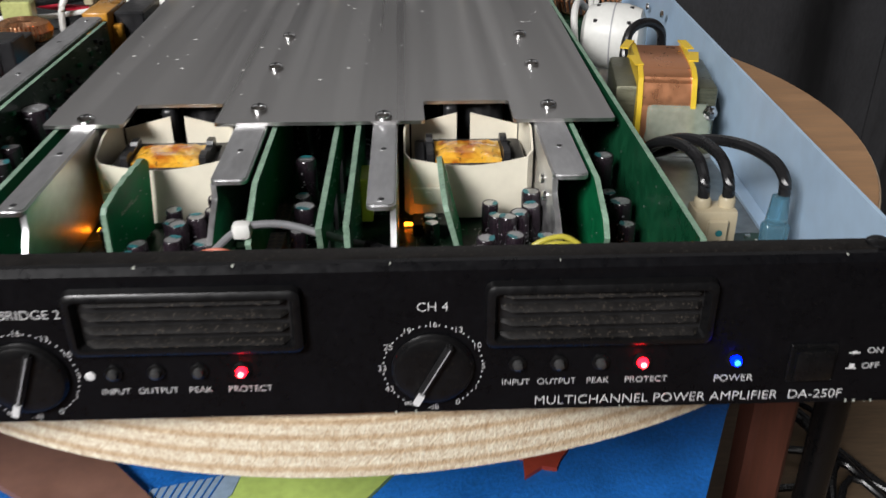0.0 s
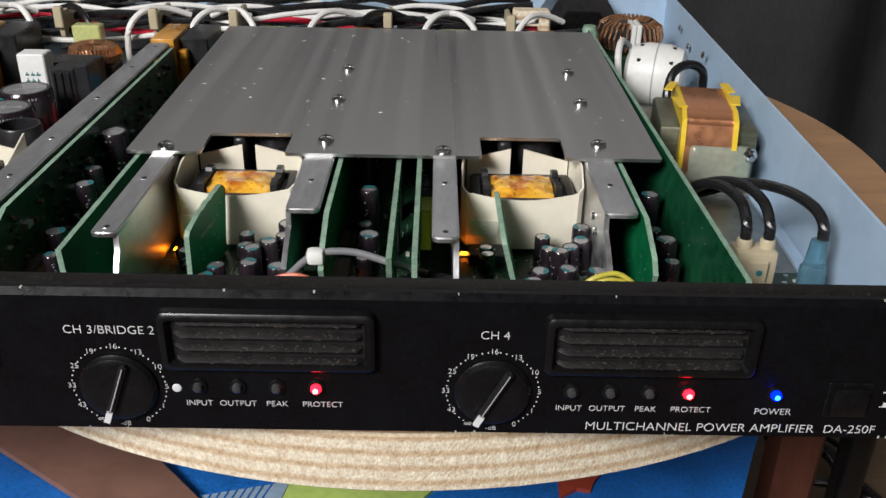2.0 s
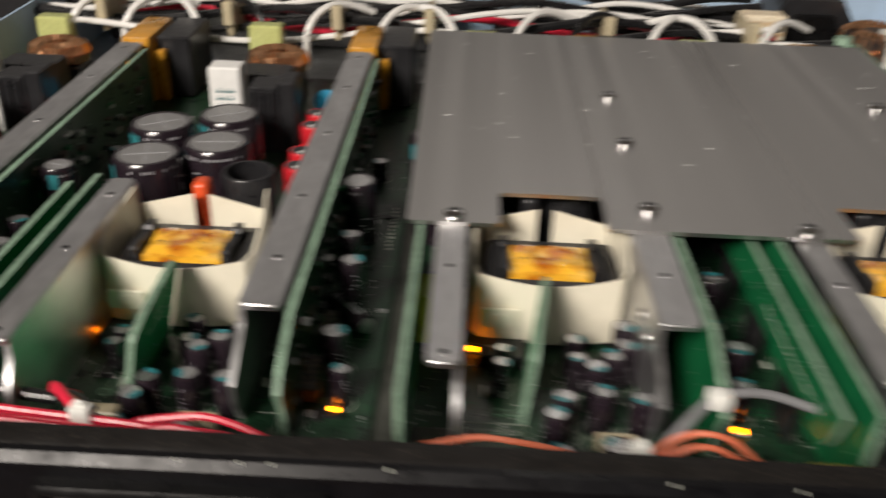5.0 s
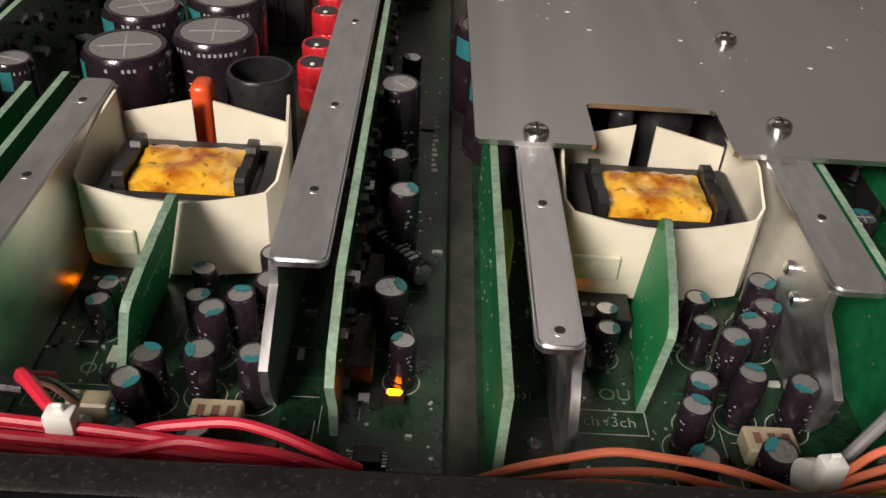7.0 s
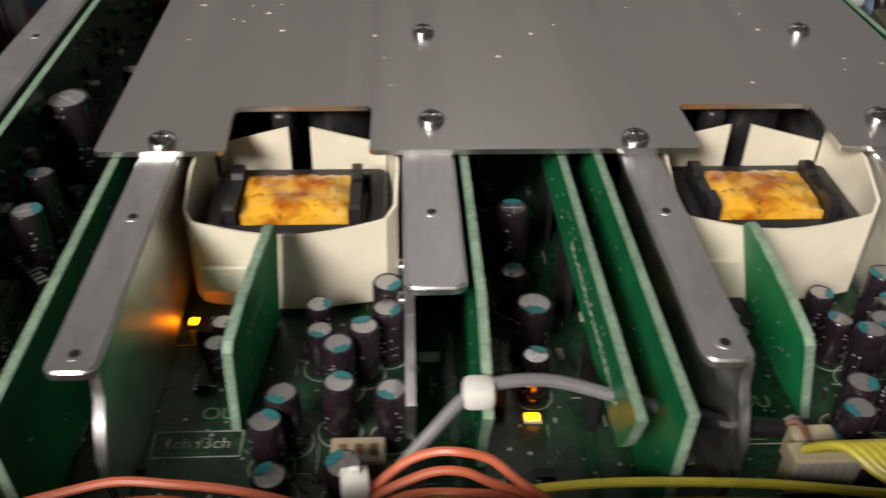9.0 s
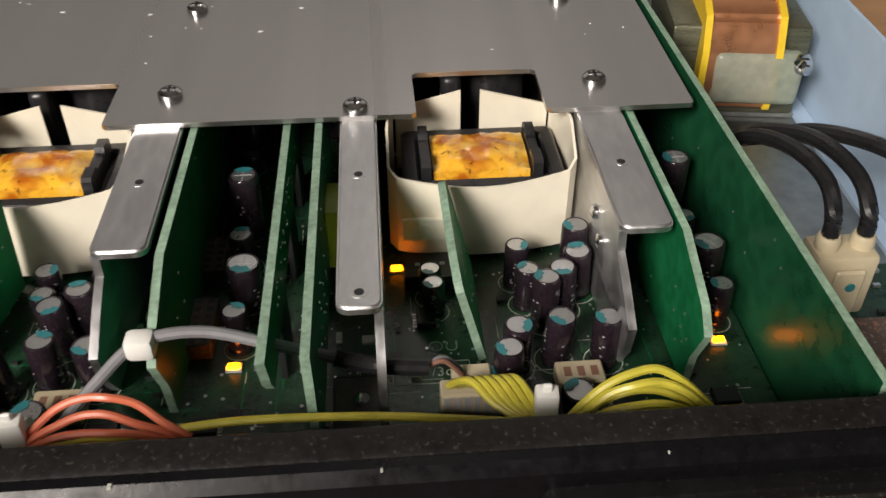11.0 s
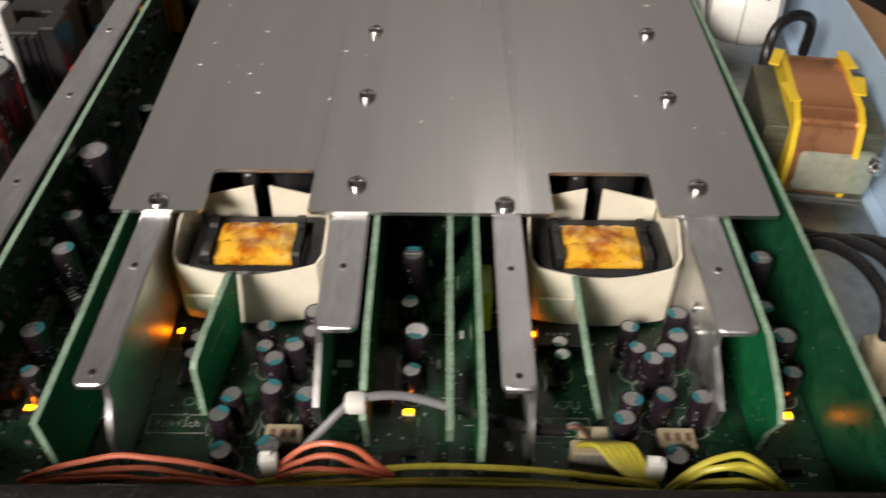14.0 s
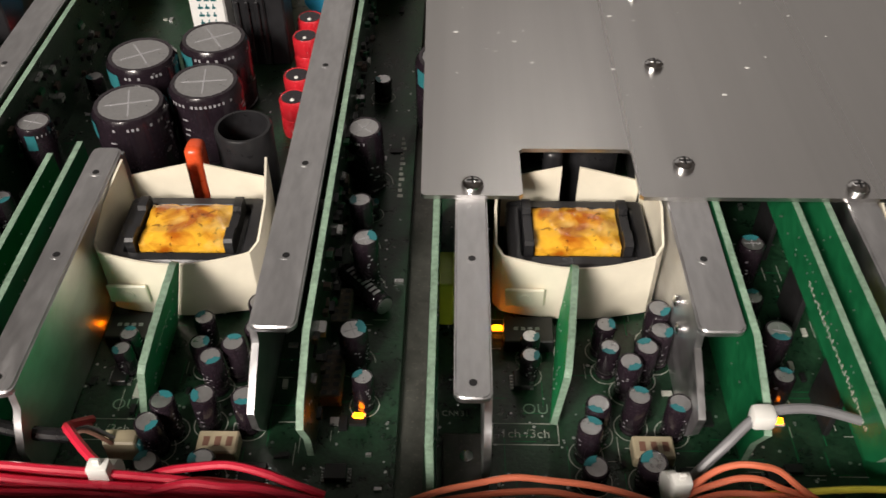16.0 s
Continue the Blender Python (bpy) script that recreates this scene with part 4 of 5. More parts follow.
    part("screw", L([(0.0016, 0.0009), (0.0015, 0.0016), (0.0008, 0.0020)], 0.0, 0.002, 14), CHROME, foot, "small bright screw")
    if k == 2:
        fallen = thing("capacitor", "black electrolytic capacitor lying on its side on the board", "capacitor", (mx + 0.0575, 0.0910, PZ + 0.0030), "lying capacitors")
        part("sleeve", L([(0.0026, -0.0085), (0.0030, -0.0078), (0.0030, 0.0060), (0.0027, 0.0066), (0.0030, 0.0072), (0.0030, 0.0082), (0.0026, 0.0086)], seg=18, axis="Y"), SLEEVE, fallen)
        part("vent_top", L([(0.0024, 0.0085), (0.0024, 0.0088)], seg=18, axis="Y"), CAP_TOP, fallen, "silver top")
        for q in range(8):
            part("print_bar", B(-0.0012, 0.0010, -0.0060 + 0.0016 * q, -0.0052 + 0.0016 * q, 0.00275, 0.00305), GREY_MARK, fallen)
        fallen.rotation_euler[2] = radians(42)
    # parts behind the transformer
    for x, y, r, z in ((-0.0150, 0.145, 0.0112, 0.0385), (-0.0185, 0.172, 0.0112, 0.0385), (0.0048, 0.157, 0.0112, 0.0385), (0.0025, 0.1825, 0.0112, 0.0385)):
        capacitor(mx + x, y, r, z, "large capacitors", turn=rng.uniform(185, 215))
    tb = thing("coil_tube", "open black plastic tube standing behind the transformer", "tube", (mx + 0.0215, 0.1315, PZ), "coil tubes")
    part("tube_wall", L([(0.0078, 0), (0.0082, 0.001), (0.0082, 0.0255), (0.0078, 0.0262), (0.0070, 0.0262), (0.0068, 0.012), (0.0, 0.012)], seg=28), CORE, tb)
    part("coil", L([(0.0035, 0.0121), (0.0035, 0.017), (0.001, 0.018)], seg=16), ORANGE_FILM, tb, "orange coil end inside")
    f = thing("film_capacitor", "glossy orange dipped film capacitor" if k > 1 else "black film capacitor behind the transformer", "capacitor", (mx + 0.0100, 0.1215, PZ), "film capacitors")
    part("body", B(-0.0025, 0.0025, -0.0035, 0.0035, 0.001, 0.0275, bevel=0.0018, seg=3), ORANGE_FILM if k > 1 else CORE, f)
    for x, y in ((0.0295, 0.165), (0.0290, 0.178), (0.0285, 0.203), (0.0285, 0.216)):
        c = thing("red_inductor", "red sleeved round inductor with a dark top", "inductor", (mx + x, y, PZ), "red inductors")
        part("sleeve", L([(0.0044, 0), (0.0046, 0.0008), (0.0046, 0.006), (0.0042, 0.0068), (0.0046, 0.0076), (0.0046, 0.0128), (0.0042, 0.0136), (0.0038, 0.0134)], seg=20), RED, c)
        part("top", L([(0.0037, 0.013), (0.0037, 0.0135)], seg=20), SLEEVE, c)
        part("spot", L([(0.0007, 0.0136), (0.0006, 0.0139)], 0, -0.002, 8), WHITE_PLASTIC, c)
    r = thing("cement_resistor", "white ceramic power resistor with green print", "resistor", (mx - 0.0070, 0.218, PZ), "cement resistors")
    part("body", B(-0.0063, 0.0063, -0.005, 0.005, 0.0, 0.0310 if k > 1 else 0.0265, bevel=0.0006), CEMENT, r)
    for i in range(4):
        for j in range(3):
            w = rng.uniform(0.0012, 0.0021)
            part("print_bar", B(-0.0034 + 0.0025 * j, -0.0034 + 0.0025 * j + w, -0.00512, -0.005, 0.0120 + 0.0030 * i, 0.0128 + 0.0030 * i), TEAL, r)
            part("print_bar", B(-0.0034 + 0.0025 * j + 0.3 * w, -0.0030 + 0.0025 * j + 0.3 * w, -0.00512, -0.005, 0.0121 + 0.0030 * i, 0.0138 + 0.0030 * i), TEAL, r)
    rl = thing("black_heat_block", "black anodised heat block standing behind the capacitors", "heat sink", (mx + 0.0125, 0.212, PZ), "black heat blocks")
    part("slab", B(-0.0085, 0.0025, -0.0065, 0.0065, 0, 0.0265, bevel=0.0006), CORE, rl)
    part("slab", B(0.0028, 0.0092, -0.0065, 0.0085, 0, 0.0285, bevel=0.0006), CORE, rl)
    for i in range(3):
        part("rib", B(-0.0075 + 0.0034 * i, -0.0062 + 0.0034 * i, -0.0075, -0.0066, 0.001, 0.025, bevel=0.0002), CORE, rl)
    rb = thing("relay", "black plastic relay block", "relay", (mx + 0.002, 0.240, PZ), "relays")
    part("case", B(-0.011, 0.012, -0.008, 0.008, 0, 0.022, bevel=0.0006), CORE, rb)
    d = thing("disc_capacitor", "round blue disc capacitor", "capacitor", (mx + 0.0295, 0.232, PZ), "disc capacitors")
    part("disc", L([(0.003, -0.0014), (0.0052, -0.0008), (0.0052, 0.0008), (0.003, 0.0014)], 0, 0, 20, "Y", 0.012), BLUE_DISC, d)
    for s in (-0.002, 0.002):
        part("lead", L([(0.0003, 0), (0.0003, 0.008)], s, 0, 6), CHROME, d)
    tc = thing("toroid_coil", "copper wound toroid coil held by white ties", "coil", (mx + 0.0035, 0.264, PZ), "copper toroids")
    torus = bmesh.new()
    for i in range(40):
        a = 2 * math.pi * i / 40
        ring = [(math.cos(a) * (0.0085 + 0.0044 * math.cos(b)), math.sin(a) * (0.0085 + 0.0044 * math.cos(b)) * 0.8, 0.0185 + 0.0048 * math.sin(b)) for b in [2 * math.pi * q / 8 for q in range(9)]]
        tube(torus, ring, 0.00090, 6, 1)
    tagged(part("winding", torus, COPPER, tc), kind="stuff")
    part("base_block", B(-0.011, 0.011, -0.008, 0.008, 0, 0.0135, bevel=0.0006), CORE, tc)
    w = thing("amber_transformer", "tall transformer block wrapped in glossy amber tape", "transformer", (mx + 0.0445, 0.290, PZ), "amber transformers")
    part("wrap", B(-0.0085, 0.0035, -0.036, -0.002, 0, 0.0290, bevel=0.0010, seg=2), AMBER_BLOCK, w)
    part("core", B(0.0038, 0.0185, -0.028, 0.004, 0, 0.0275, bevel=0.0008), CORE, w)
    part("side_wrap", B(0.0038, 0.0085, -0.0335, -0.0283, 0, 0.0225, bevel=0.0006), AMBER_BLOCK, w, "lower amber wrapped limb")
    y = thing("yellow_box_capacitor", "pale yellow box capacitor", "capacitor", (mx - 0.006, 0.285, PZ), "box capacitors")
    part("case", B(-0.0075, 0.0075, -0.004, 0.004, 0, 0.0285, bevel=0.0008), PALE_LIME, y)
    lm = thing("lime_relay", "lime green box component beside the heat sink", "component", (mx - 0.0183, 0.085, PZ), "lime boxes")
    part("case", B(-0.0022, 0.0016, -0.006, 0.006, 0.002, 0.017, bevel=0.0004), LIME, lm)

# ---- cover plate ----
cover = thing("cover_plate", "brushed aluminium cover plate screwed over two amplifier channels", "cover plate")
CX0, CX1, CY0, CY1, CZ = -0.1232, 0.0635, 0.0985, 0.284, 0.0432
r = 0.0018
outline = [(CX0, CY0 + 0.0008), (CX0 + 0.0008, CY0)]
for nx in (-0.098, 0.0):
    outline += [(nx - 0.0005, CY0), (nx + 0.0005, CY0 + 0.0008), (nx + 0.0003, CY0 + 0.0185), (nx + 0.0013, CY0 + 0.0195), (nx + 0.0290, CY0 + 0.0195), (nx + 0.0300, CY0 + 0.0185), (nx + 0.0298, CY0 + 0.0008), (nx + 0.0308, CY0)]
outline += [(CX1 - 0.0008, CY0), (CX1, CY0 + 0.0008), (CX1 + 0.003, CY1), (CX0 - 0.003, CY1)]
part("sheet", prism(bmesh.new(), outline, "Z", CZ - 0.0012, CZ), BRUSHED, cover)
specks = bmesh.new()
for q in range(72):
    x, y, w = rng.uniform(CX0 + 0.004, CX1 - 0.004), rng.uniform(0.122, 0.27), rng.choice((0.00015, 0.0002, 0.00025, 0.0005))
    prism(specks, [(x + w * (0.7 + 0.5 * rng.random()) * math.cos(a) * 1.6, y + w * (0.7 + 0.5 * rng.random()) * math.sin(a)) for a in (0, 1.1, 2.2, 3.1, 4.2, 5.3)], "Z", CZ, CZ + 0.00006)
tagged(part("dust_specks", specks, CEMENT, cover, "scattered pale dust specks"), kind="stuff")
for x, y in ((-0.1102, 0.1022), (-0.0552, 0.1110), (-0.0130, 0.1020), (0.0430, 0.1110), (-0.0556, 0.1590), (0.0433, 0.1595), (-0.0556, 0.2040), (0.0438, 0.2040)):
    sc = part("screw", L([(0.0028, CZ), (0.0029, CZ + 0.0004), (0.0027, CZ + 0.0012), (0.0020, CZ + 0.0018), (0.0010, CZ + 0.0020)], x, y, 20), CHROME, cover, "bright pan-head screw")
    for a, b in ((0.0015, 0.0003), (0.0003, 0.0015)):
        part("cross_slot", B(x - a, x + a, y - b, y + b, CZ + 0.0019, CZ + 0.00208), CHIP, sc)

board_upright(0.0672, 0.0125, 0.292, PZ - 0.006, 0.0428, [(0.0, 0.0428), (0.0, PZ - 0.006)], "long upright green divider board beside the power section", mat=BIG_BOARD)

# ---- power section beside the divider board ----
pb = thing("power_circuit_board", "small green power board in the chassis corner", "circuit board")
part("laminate", B(0.0700, 0.1130, 0.012, 0.078, 0.0085, 0.0101), BOARD_TOP, pb)
for k in range(30):
    x, y = rng.uniform(0.072, 0.11), rng.uniform(0.014, 0.075)
    part("surface_part", B(x, x + 0.0016, y, y + 0.001, 0.0101, 0.0108), rng.choice((SILK, CAP_TOP, CHIP)), pb)
part("white_label", B(0.1075, 0.1118, 0.046, 0.053, 0.0101, 0.0104), WHITE_PLASTIC, pb)
part("white_label", B(0.1085, 0.1118, 0.038, 0.043, 0.0101, 0.0104), WHITE_PLASTIC, pb)
pad = thing("heat_pad", "dusty rust brown square block behind the front panel", "block", (0.0965, 0.0445, 0.0101))
part("block", B(-0.0118, 0.0110, -0.0150, 0.0120, 0.0, 0.0040, bevel=0.0006, seg=2), RUST, pad)
flakes = bmesh.new()
for k in range(70):
    x, y, w = rng.uniform(-0.011, 0.0102), rng.uniform(-0.0142, 0.0112), rng.uniform(0.0002, 0.0008)
    prism(flakes, [(x + w * rng.uniform(0.6, 1.4) * math.cos(a), y + w * rng.uniform(0.6, 1.4) * math.sin(a)) for a in (0, 1.2, 2.4, 3.6, 4.8)], "Z", 0.0040, 0.0042)
tagged(part("dust_flake", flakes, CARDBOARD, pad, "pale brown dust flakes"), kind="stuff")

plug = thing("power_plug", "cream nylon plug housing with two black wires", "connector", (0.0886, 0.066, 0.0101))
part("housing", B(-0.0068, 0.0068, -0.0045, 0.0045, 0.0, 0.0160, bevel=0.0012, seg=2), NYLON, plug)
part("latch", B(-0.0030, 0.0035, -0.0062, -0.0048, 0.002, 0.0135, bevel=0.0005), NYLON, plug)
part("mark", L([(0.0011, 0.0), (0.0010, 0.0003)], 0.0006, -0.0063, 12, "Y", 0.0095), TEAL, plug, "teal ink mark")
for sx in (-0.0036, 0.0040):
    part("ferrule", L([(0.0026, 0.0160), (0.0026, 0.0182), (0.0022, 0.0190)], sx, 0, 14), NYLON, plug)


def wire(pts, r, mat, label, group="", name="wire", seg=10):
    return solid(name, T(pts, r, seg), mat, label, "wire", group)


wire([(0.0850, 0.066, 0.0272), (0.0850, 0.067, 0.0335), (0.0842, 0.073, 0.0388), (0.0815, 0.086, 0.0388), (0.077, 0.098, 0.034), (0.073, 0.108, 0.022), (0.071, 0.13, 0.012)], 0.00185, W_BLACK, "thick black power wire bent into the cream plug", "power wires")
wire([(0.0926, 0.066, 0.0272), (0.0926, 0.067, 0.0335), (0.0914, 0.074, 0.0390), (0.0878, 0.088, 0.0392), (0.081, 0.100, 0.034), (0.075, 0.112, 0.023), (0.0725, 0.135, 0.012)], 0.00185, W_BLACK, "thick black power wire bent into the cream plug", "power wires")
wire([(0.1085, 0.0625, 0.0300), (0.1085, 0.0645, 0.0355), (0.1068, 0.072, 0.0385), (0.1010, 0.084, 0.0390), (0.092, 0.097, 0.0355), (0.082, 0.110, 0.026), (0.075, 0.135, 0.014)], 0.0019, W_BLACK, "thick black power wire bent into the blue sleeve", "power wires")
sl = thing("blue_terminal_sleeve", "translucent blue sleeve over a spade terminal", "terminal", (0.1070, 0.0612, 0.0101))
bm = bmesh.new()
box(bm, -0.0042, 0.0042, -0.0026, 0.0026, 0.0, 0.0125, bevel=0.0018, seg=3)
part("sleeve", bm, BLUE_SLEEVE, sl)
part("neck", L([(0.0034, 0.0122), (0.0030, 0.016), (0.0026, 0.0205), (0.0021, 0.0208)], 0.0004, 0.0008, 16), BLUE_SLEEVE, sl)
part("spade", B(-0.0024, 0.0024, -0.0006, 0.0006, 0.0, 0.011), CAP_TOP, sl)

choke = thing("choke_transformer", "copper foil wound choke transformer with yellow tape on a laminated core", "transformer", (0.0998, 0.1690, 0.0055))
choke.rotation_euler[2] = radians(-8)
choke.scale = (0.9, 0.9, 1.0)
bm = bmesh.new()
box(bm, -0.0235, 0.0205, -0.0170, 0.0290, 0.002, 0.0300, bevel=0.0015, seg=2)
part("core", bm, STEEL_CORE, choke, "grey green varnished laminated core")
bm = bmesh.new()
prof = [(-0.0215, 0.006), (-0.0235, 0.012), (-0.0230, 0.024), (-0.0190, 0.0335), (-0.0120, 0.0362), (0.0240, 0.0366), (0.0310, 0.0335), (0.0320, 0.006)]
prism(bm, prof, "X", -0.0125, 0.0085)
bmesh.ops.bevel(bm, geom=[e for e in bm.edges if abs(e.verts[0].co.x - e.verts[1].co.x) > 0.01], offset=0.0015, segments=3, affect="EDGES")
part("foil", bm, COPPER_FOIL, choke, "shiny copper foil band")
for x0, x1 in ((-0.0145, -0.0123), (0.0083, 0.0105)):
    bm = bmesh.new()
    prism(bm, [(a * 1.015 - 0.0003, b * 1.01 + 0.0002) for a, b in prof], "X", x0, x1)
    part("tape_band", bm, TAPE, choke, "yellow tape band")
for x, y, t in ((-0.0165, 0.020, -18), (-0.0150, -0.006, 12), (0.0105, 0.022, 10), (0.0115, 0.002, -8)):
    bm = B(-0.0020, 0.0020, -0.006, 0.006, 0.0366, 0.0372)
    for v in bm.verts:
        v.co.z += 0.0009 * abs(v.co.x) / 0.0024 * (1 if v.co.y > 0 else 0.3)
    o = part("tape_flap", bm, TAPE, choke, "crumpled yellow tape end")
    o.matrix_basis = pose(x, y, 0, 0, 0, t)
part("varnish", B(-0.0105, 0.0185, -0.0243, -0.0172, 0.008, 0.0245, bevel=0.0028, seg=3), clear("varnish_film", (0.55, 0.62, 0.5), 0.12, 0.55), choke, "clear glossy varnish blob")
for z in (0.0, 0.001):
    bm = bmesh.new()
    lathe(bm, [(0.0032, 0.0), (0.0032, 0.0010), (0.0024, 0.0012), (0.0024, 0.0034), (0.0014, 0.0038), (0.0014, 0.0058)], 0.0165, -0.0245 if z == 0 else 0.0292, 6, "Y", 0.0225)
    part("bolt", bm, CHROME, choke, "bright hexagonal bolt")
part("bracket", B(-0.0260, 0.0215, -0.0150, 0.0280, 0.0, 0.0020, bevel=0.0004), ZINC, choke)

fc = thing("ferrite_clamp", "white round plastic ferrite clamp with small holes", "clamp", (0.0985, 0.262, 0.0270))
bm = L([(0.010, -0.0170), (0.0150, -0.0145), (0.0172, -0.006), (0.0172, 0.006), (0.0150, 0.0145), (0.010, 0.0170)], 0, 0, 28, "X")
bm2 = part("shell", bm, WHITE_PLASTIC, fc)
part("seam", L([(0.01735, -0.0004), (0.01735, 0.0004)], 0, 0, 28, "X"), GREY_MARK, fc)
for a, x in ((60, -0.009), (100, -0.009), (60, 0.009), (100, 0.009), (140, -0.009), (140, 0.009)):
    r = 0.0160
    part("hole", B(x - 0.001, x + 0.001, -r * math.cos(radians(180 - a)) - 0.001, -r * math.cos(radians(180 - a)) + 0.001, r * math.sin(radians(a)) - 0.0006, r * math.sin(radians(a)) + 0.0009), CHIP, fc)
fc.rotation_euler[2] = radians(-20)
fc.scale = (0.9, 0.9, 0.95)
wire([(0.0905, 0.206, 0.026), (0.0935, 0.212, 0.041), (0.102, 0.217, 0.0450), (0.1105, 0.221, 0.040), (0.1125, 0.225, 0.025)], 0.0021, W_BLACK, "thick black wire looped over the choke", "power wires")
wire([(0.077, 0.245, 0.02), (0.078, 0.262, 0.036), (0.082, 0.276, 0.041), (0.088, 0.285, 0.036)], 0.0018, W_WHITE, "white wire through the ferrite clamp", "power wires")
tor = thing("line_filter_coil", "copper wound toroid coil with white ties", "coil", (0.0990, 0.338, 0.0300))
bm = bmesh.new()
for i in range(34):
    a = 2 * math.pi * i / 34
    ring = [(math.cos(a) * (0.0135 + 0.0058 * math.cos(b)), math.sin(a) * (0.0135 + 0.0058 * math.cos(b)), 0.0085 * math.sin(b)) for b in [2 * math.pi * q / 8 for q in range(9)]]
    if i % 17 not in (0, 1):
        tube(bm, ring, 0.00095, 6, 1)
tagged(part("winding", bm, COPPER, tor), kind="stuff")
part("ring_core", L([(0.0095, -0.0065), (0.0175, -0.0065), (0.0180, 0.0), (0.0175, 0.0065), (0.0095, 0.0065)], seg=28), CORE, tor)
for x in (-0.0014, 0.0016):
    part("tie", B(x - 0.0015, x + 0.0012, -0.0205, -0.0045, -0.007, 0.0098, bevel=0.0006), WHITE_PLASTIC, tor)
part("base", B(-0.018, 0.018, -0.018, 0.018, -0.0245, -0.009, bevel=0.001), BOARD_TOP, tor)
inlet = thing("mains_inlet", "black plastic mains inlet at the back wall", "inlet", (0.0745, 0.372, 0.0055))
bm = bmesh.new()
prism(bm, [(-0.026, 0.0), (0.026, 0.0), (0.026, 0.021), (0.015, 0.0385), (-0.015, 0.0385), (-0.026, 0.021)], "Y", -0.004, 0.027)
part("body", bm, CORE, inlet)
bm = bmesh.new()
prism(bm, [(-0.016, 0.004), (0.016, 0.004), (0.016, 0.02), (0.010, 0.031), (-0.010, 0.031), (-0.016, 0.02)], "Y", -0.008, -0.004)
part("socket_back", bm, BLACK_PLASTIC, inlet)
gb = thing("green_terminal", "pale green ceramic terminal on the divider board", "terminal", (0.0705, 0.312, 0.0145))
part("body", L([(0.004, 0.0), (0.005, 0.002), (0.005, 0.022), (0.0035, 0.026)], seg=16), BOARD_EDGE, gb)
part("stub", L([(0.005, -0.009), (0.005, 0.0)], seg=12), CORE, gb)
tan = thing("tan_block", "tan paper covered block among the rear wires", "block", (0.0405, 0.345, 0.0055))
part("body", B(-0.011, 0.011, -0.006, 0.006, 0.0, 0.0365, bevel=0.001), CHIPBOARD, tan)

# ---- wire harness behind the front panel ----


def bundle(x0, x1, n, mat, label, group, z, dip=0.0, y=0.0205, spread=0.0018, r=0.00105):
    for k in range(n):
        pts = []
        steps = 7
        for i in range(steps + 1):
            u = i / steps
            hump = math.sin(math.pi * u)
            pts.append((x0 + (x1 - x0) * u, y + spread * (k % 3) * (0.4 + hump) + rng.uniform(-0.0004, 0.0004), z + 0.0012 * (k // 2) + dip * hump * (0.6 + 0.12 * k) + rng.uniform(-0.0004, 0.0004)))
        wire(pts, r, mat, label, group, "harness_wire", 8)


bundle(-0.312, -0.145, 6, W_RED, "red insulated wire running behind the front panel", "red harness", 0.0264, 0.0040, y=0.0205, r=0.0009)
bundle(-0.186, -0.1405, 4, W_RED, "red insulated wire arching from the nylon tie", "red harness", 0.0258, 0.0060, y=0.0215, r=0.0009)
bundle(-0.125, -0.072, 3, W_ORANGE, "orange insulated wire arching behind the front panel", "orange harness", 0.0258, 0.0062, y=0.0205, spread=0.0014, r=0.0007)
bundle(-0.070, -0.041, 3, W_ORANGE, "orange insulated wire fanning from the nylon tie", "orange harness", 0.0256, 0.0090, y=0.0225, spread=0.0016, r=0.0007)
bundle(-0.21, -0.07, 2, W_YELLOW, "yellow insulated wire under the other wires", "yellow harness", 0.0225, 0.0, y=0.0165)
bundle(-0.072, 0.018, 4, W_YELLOW, "yellow insulated wire running behind the front panel", "yellow harness", 0.0258, 0.0016, y=0.0200, r=0.00075)
bundle(0.018, 0.047, 6, W_YELLOW, "yellow insulated wire arching from the nylon tie", "yellow harness", 0.0255, 0.0100, y=0.0170, spread=0.0014, r=0.00075)
for k in range(6):
    wire([(0.0025 + 0.0016 * k, 0.035, 0.0235), (0.006 + 0.0016 * k, 0.031, 0.0285), (0.010 + 0.0014 * k, 0.026 - 0.0004 * k, 0.0275), (0.0185, 0.0205 + 0.0004 * k, 0.0255)], 0.00075, W_YELLOW, "yellow wire leaving the pin connector", "yellow harness", "harness_wire", 8)
for k in range(2):
    wire([(-0.183, 0.025, 0.0285), (-0.1885, 0.0285, 0.0315), (-0.1945, 0.0345, 0.0318 - 0.001 * k), (-0.198, 0.0395, 0.0265), (-0.1965, 0.0435 + 0.002 * k, 0.0205)], 0.0011, W_RED, "red wire curling from the nylon tie", "red harness", "harness_wire", 8)
yc = thing("pin_connector", "cream pin connector with yellow wires", "connector", (0.0065, 0.0355, PZ))
part("shell", B(-0.0055, 0.0065, -0.0022, 0.0022, 0.0, 0.0085, bevel=0.0004), NYLON, yc)
for k in range(6):
    part("slot", B(-0.0048 + 0.0018 * k, -0.0038 + 0.0018 * k, -0.00235, -0.0021, 0.003, 0.008), GREY_MARK, yc)


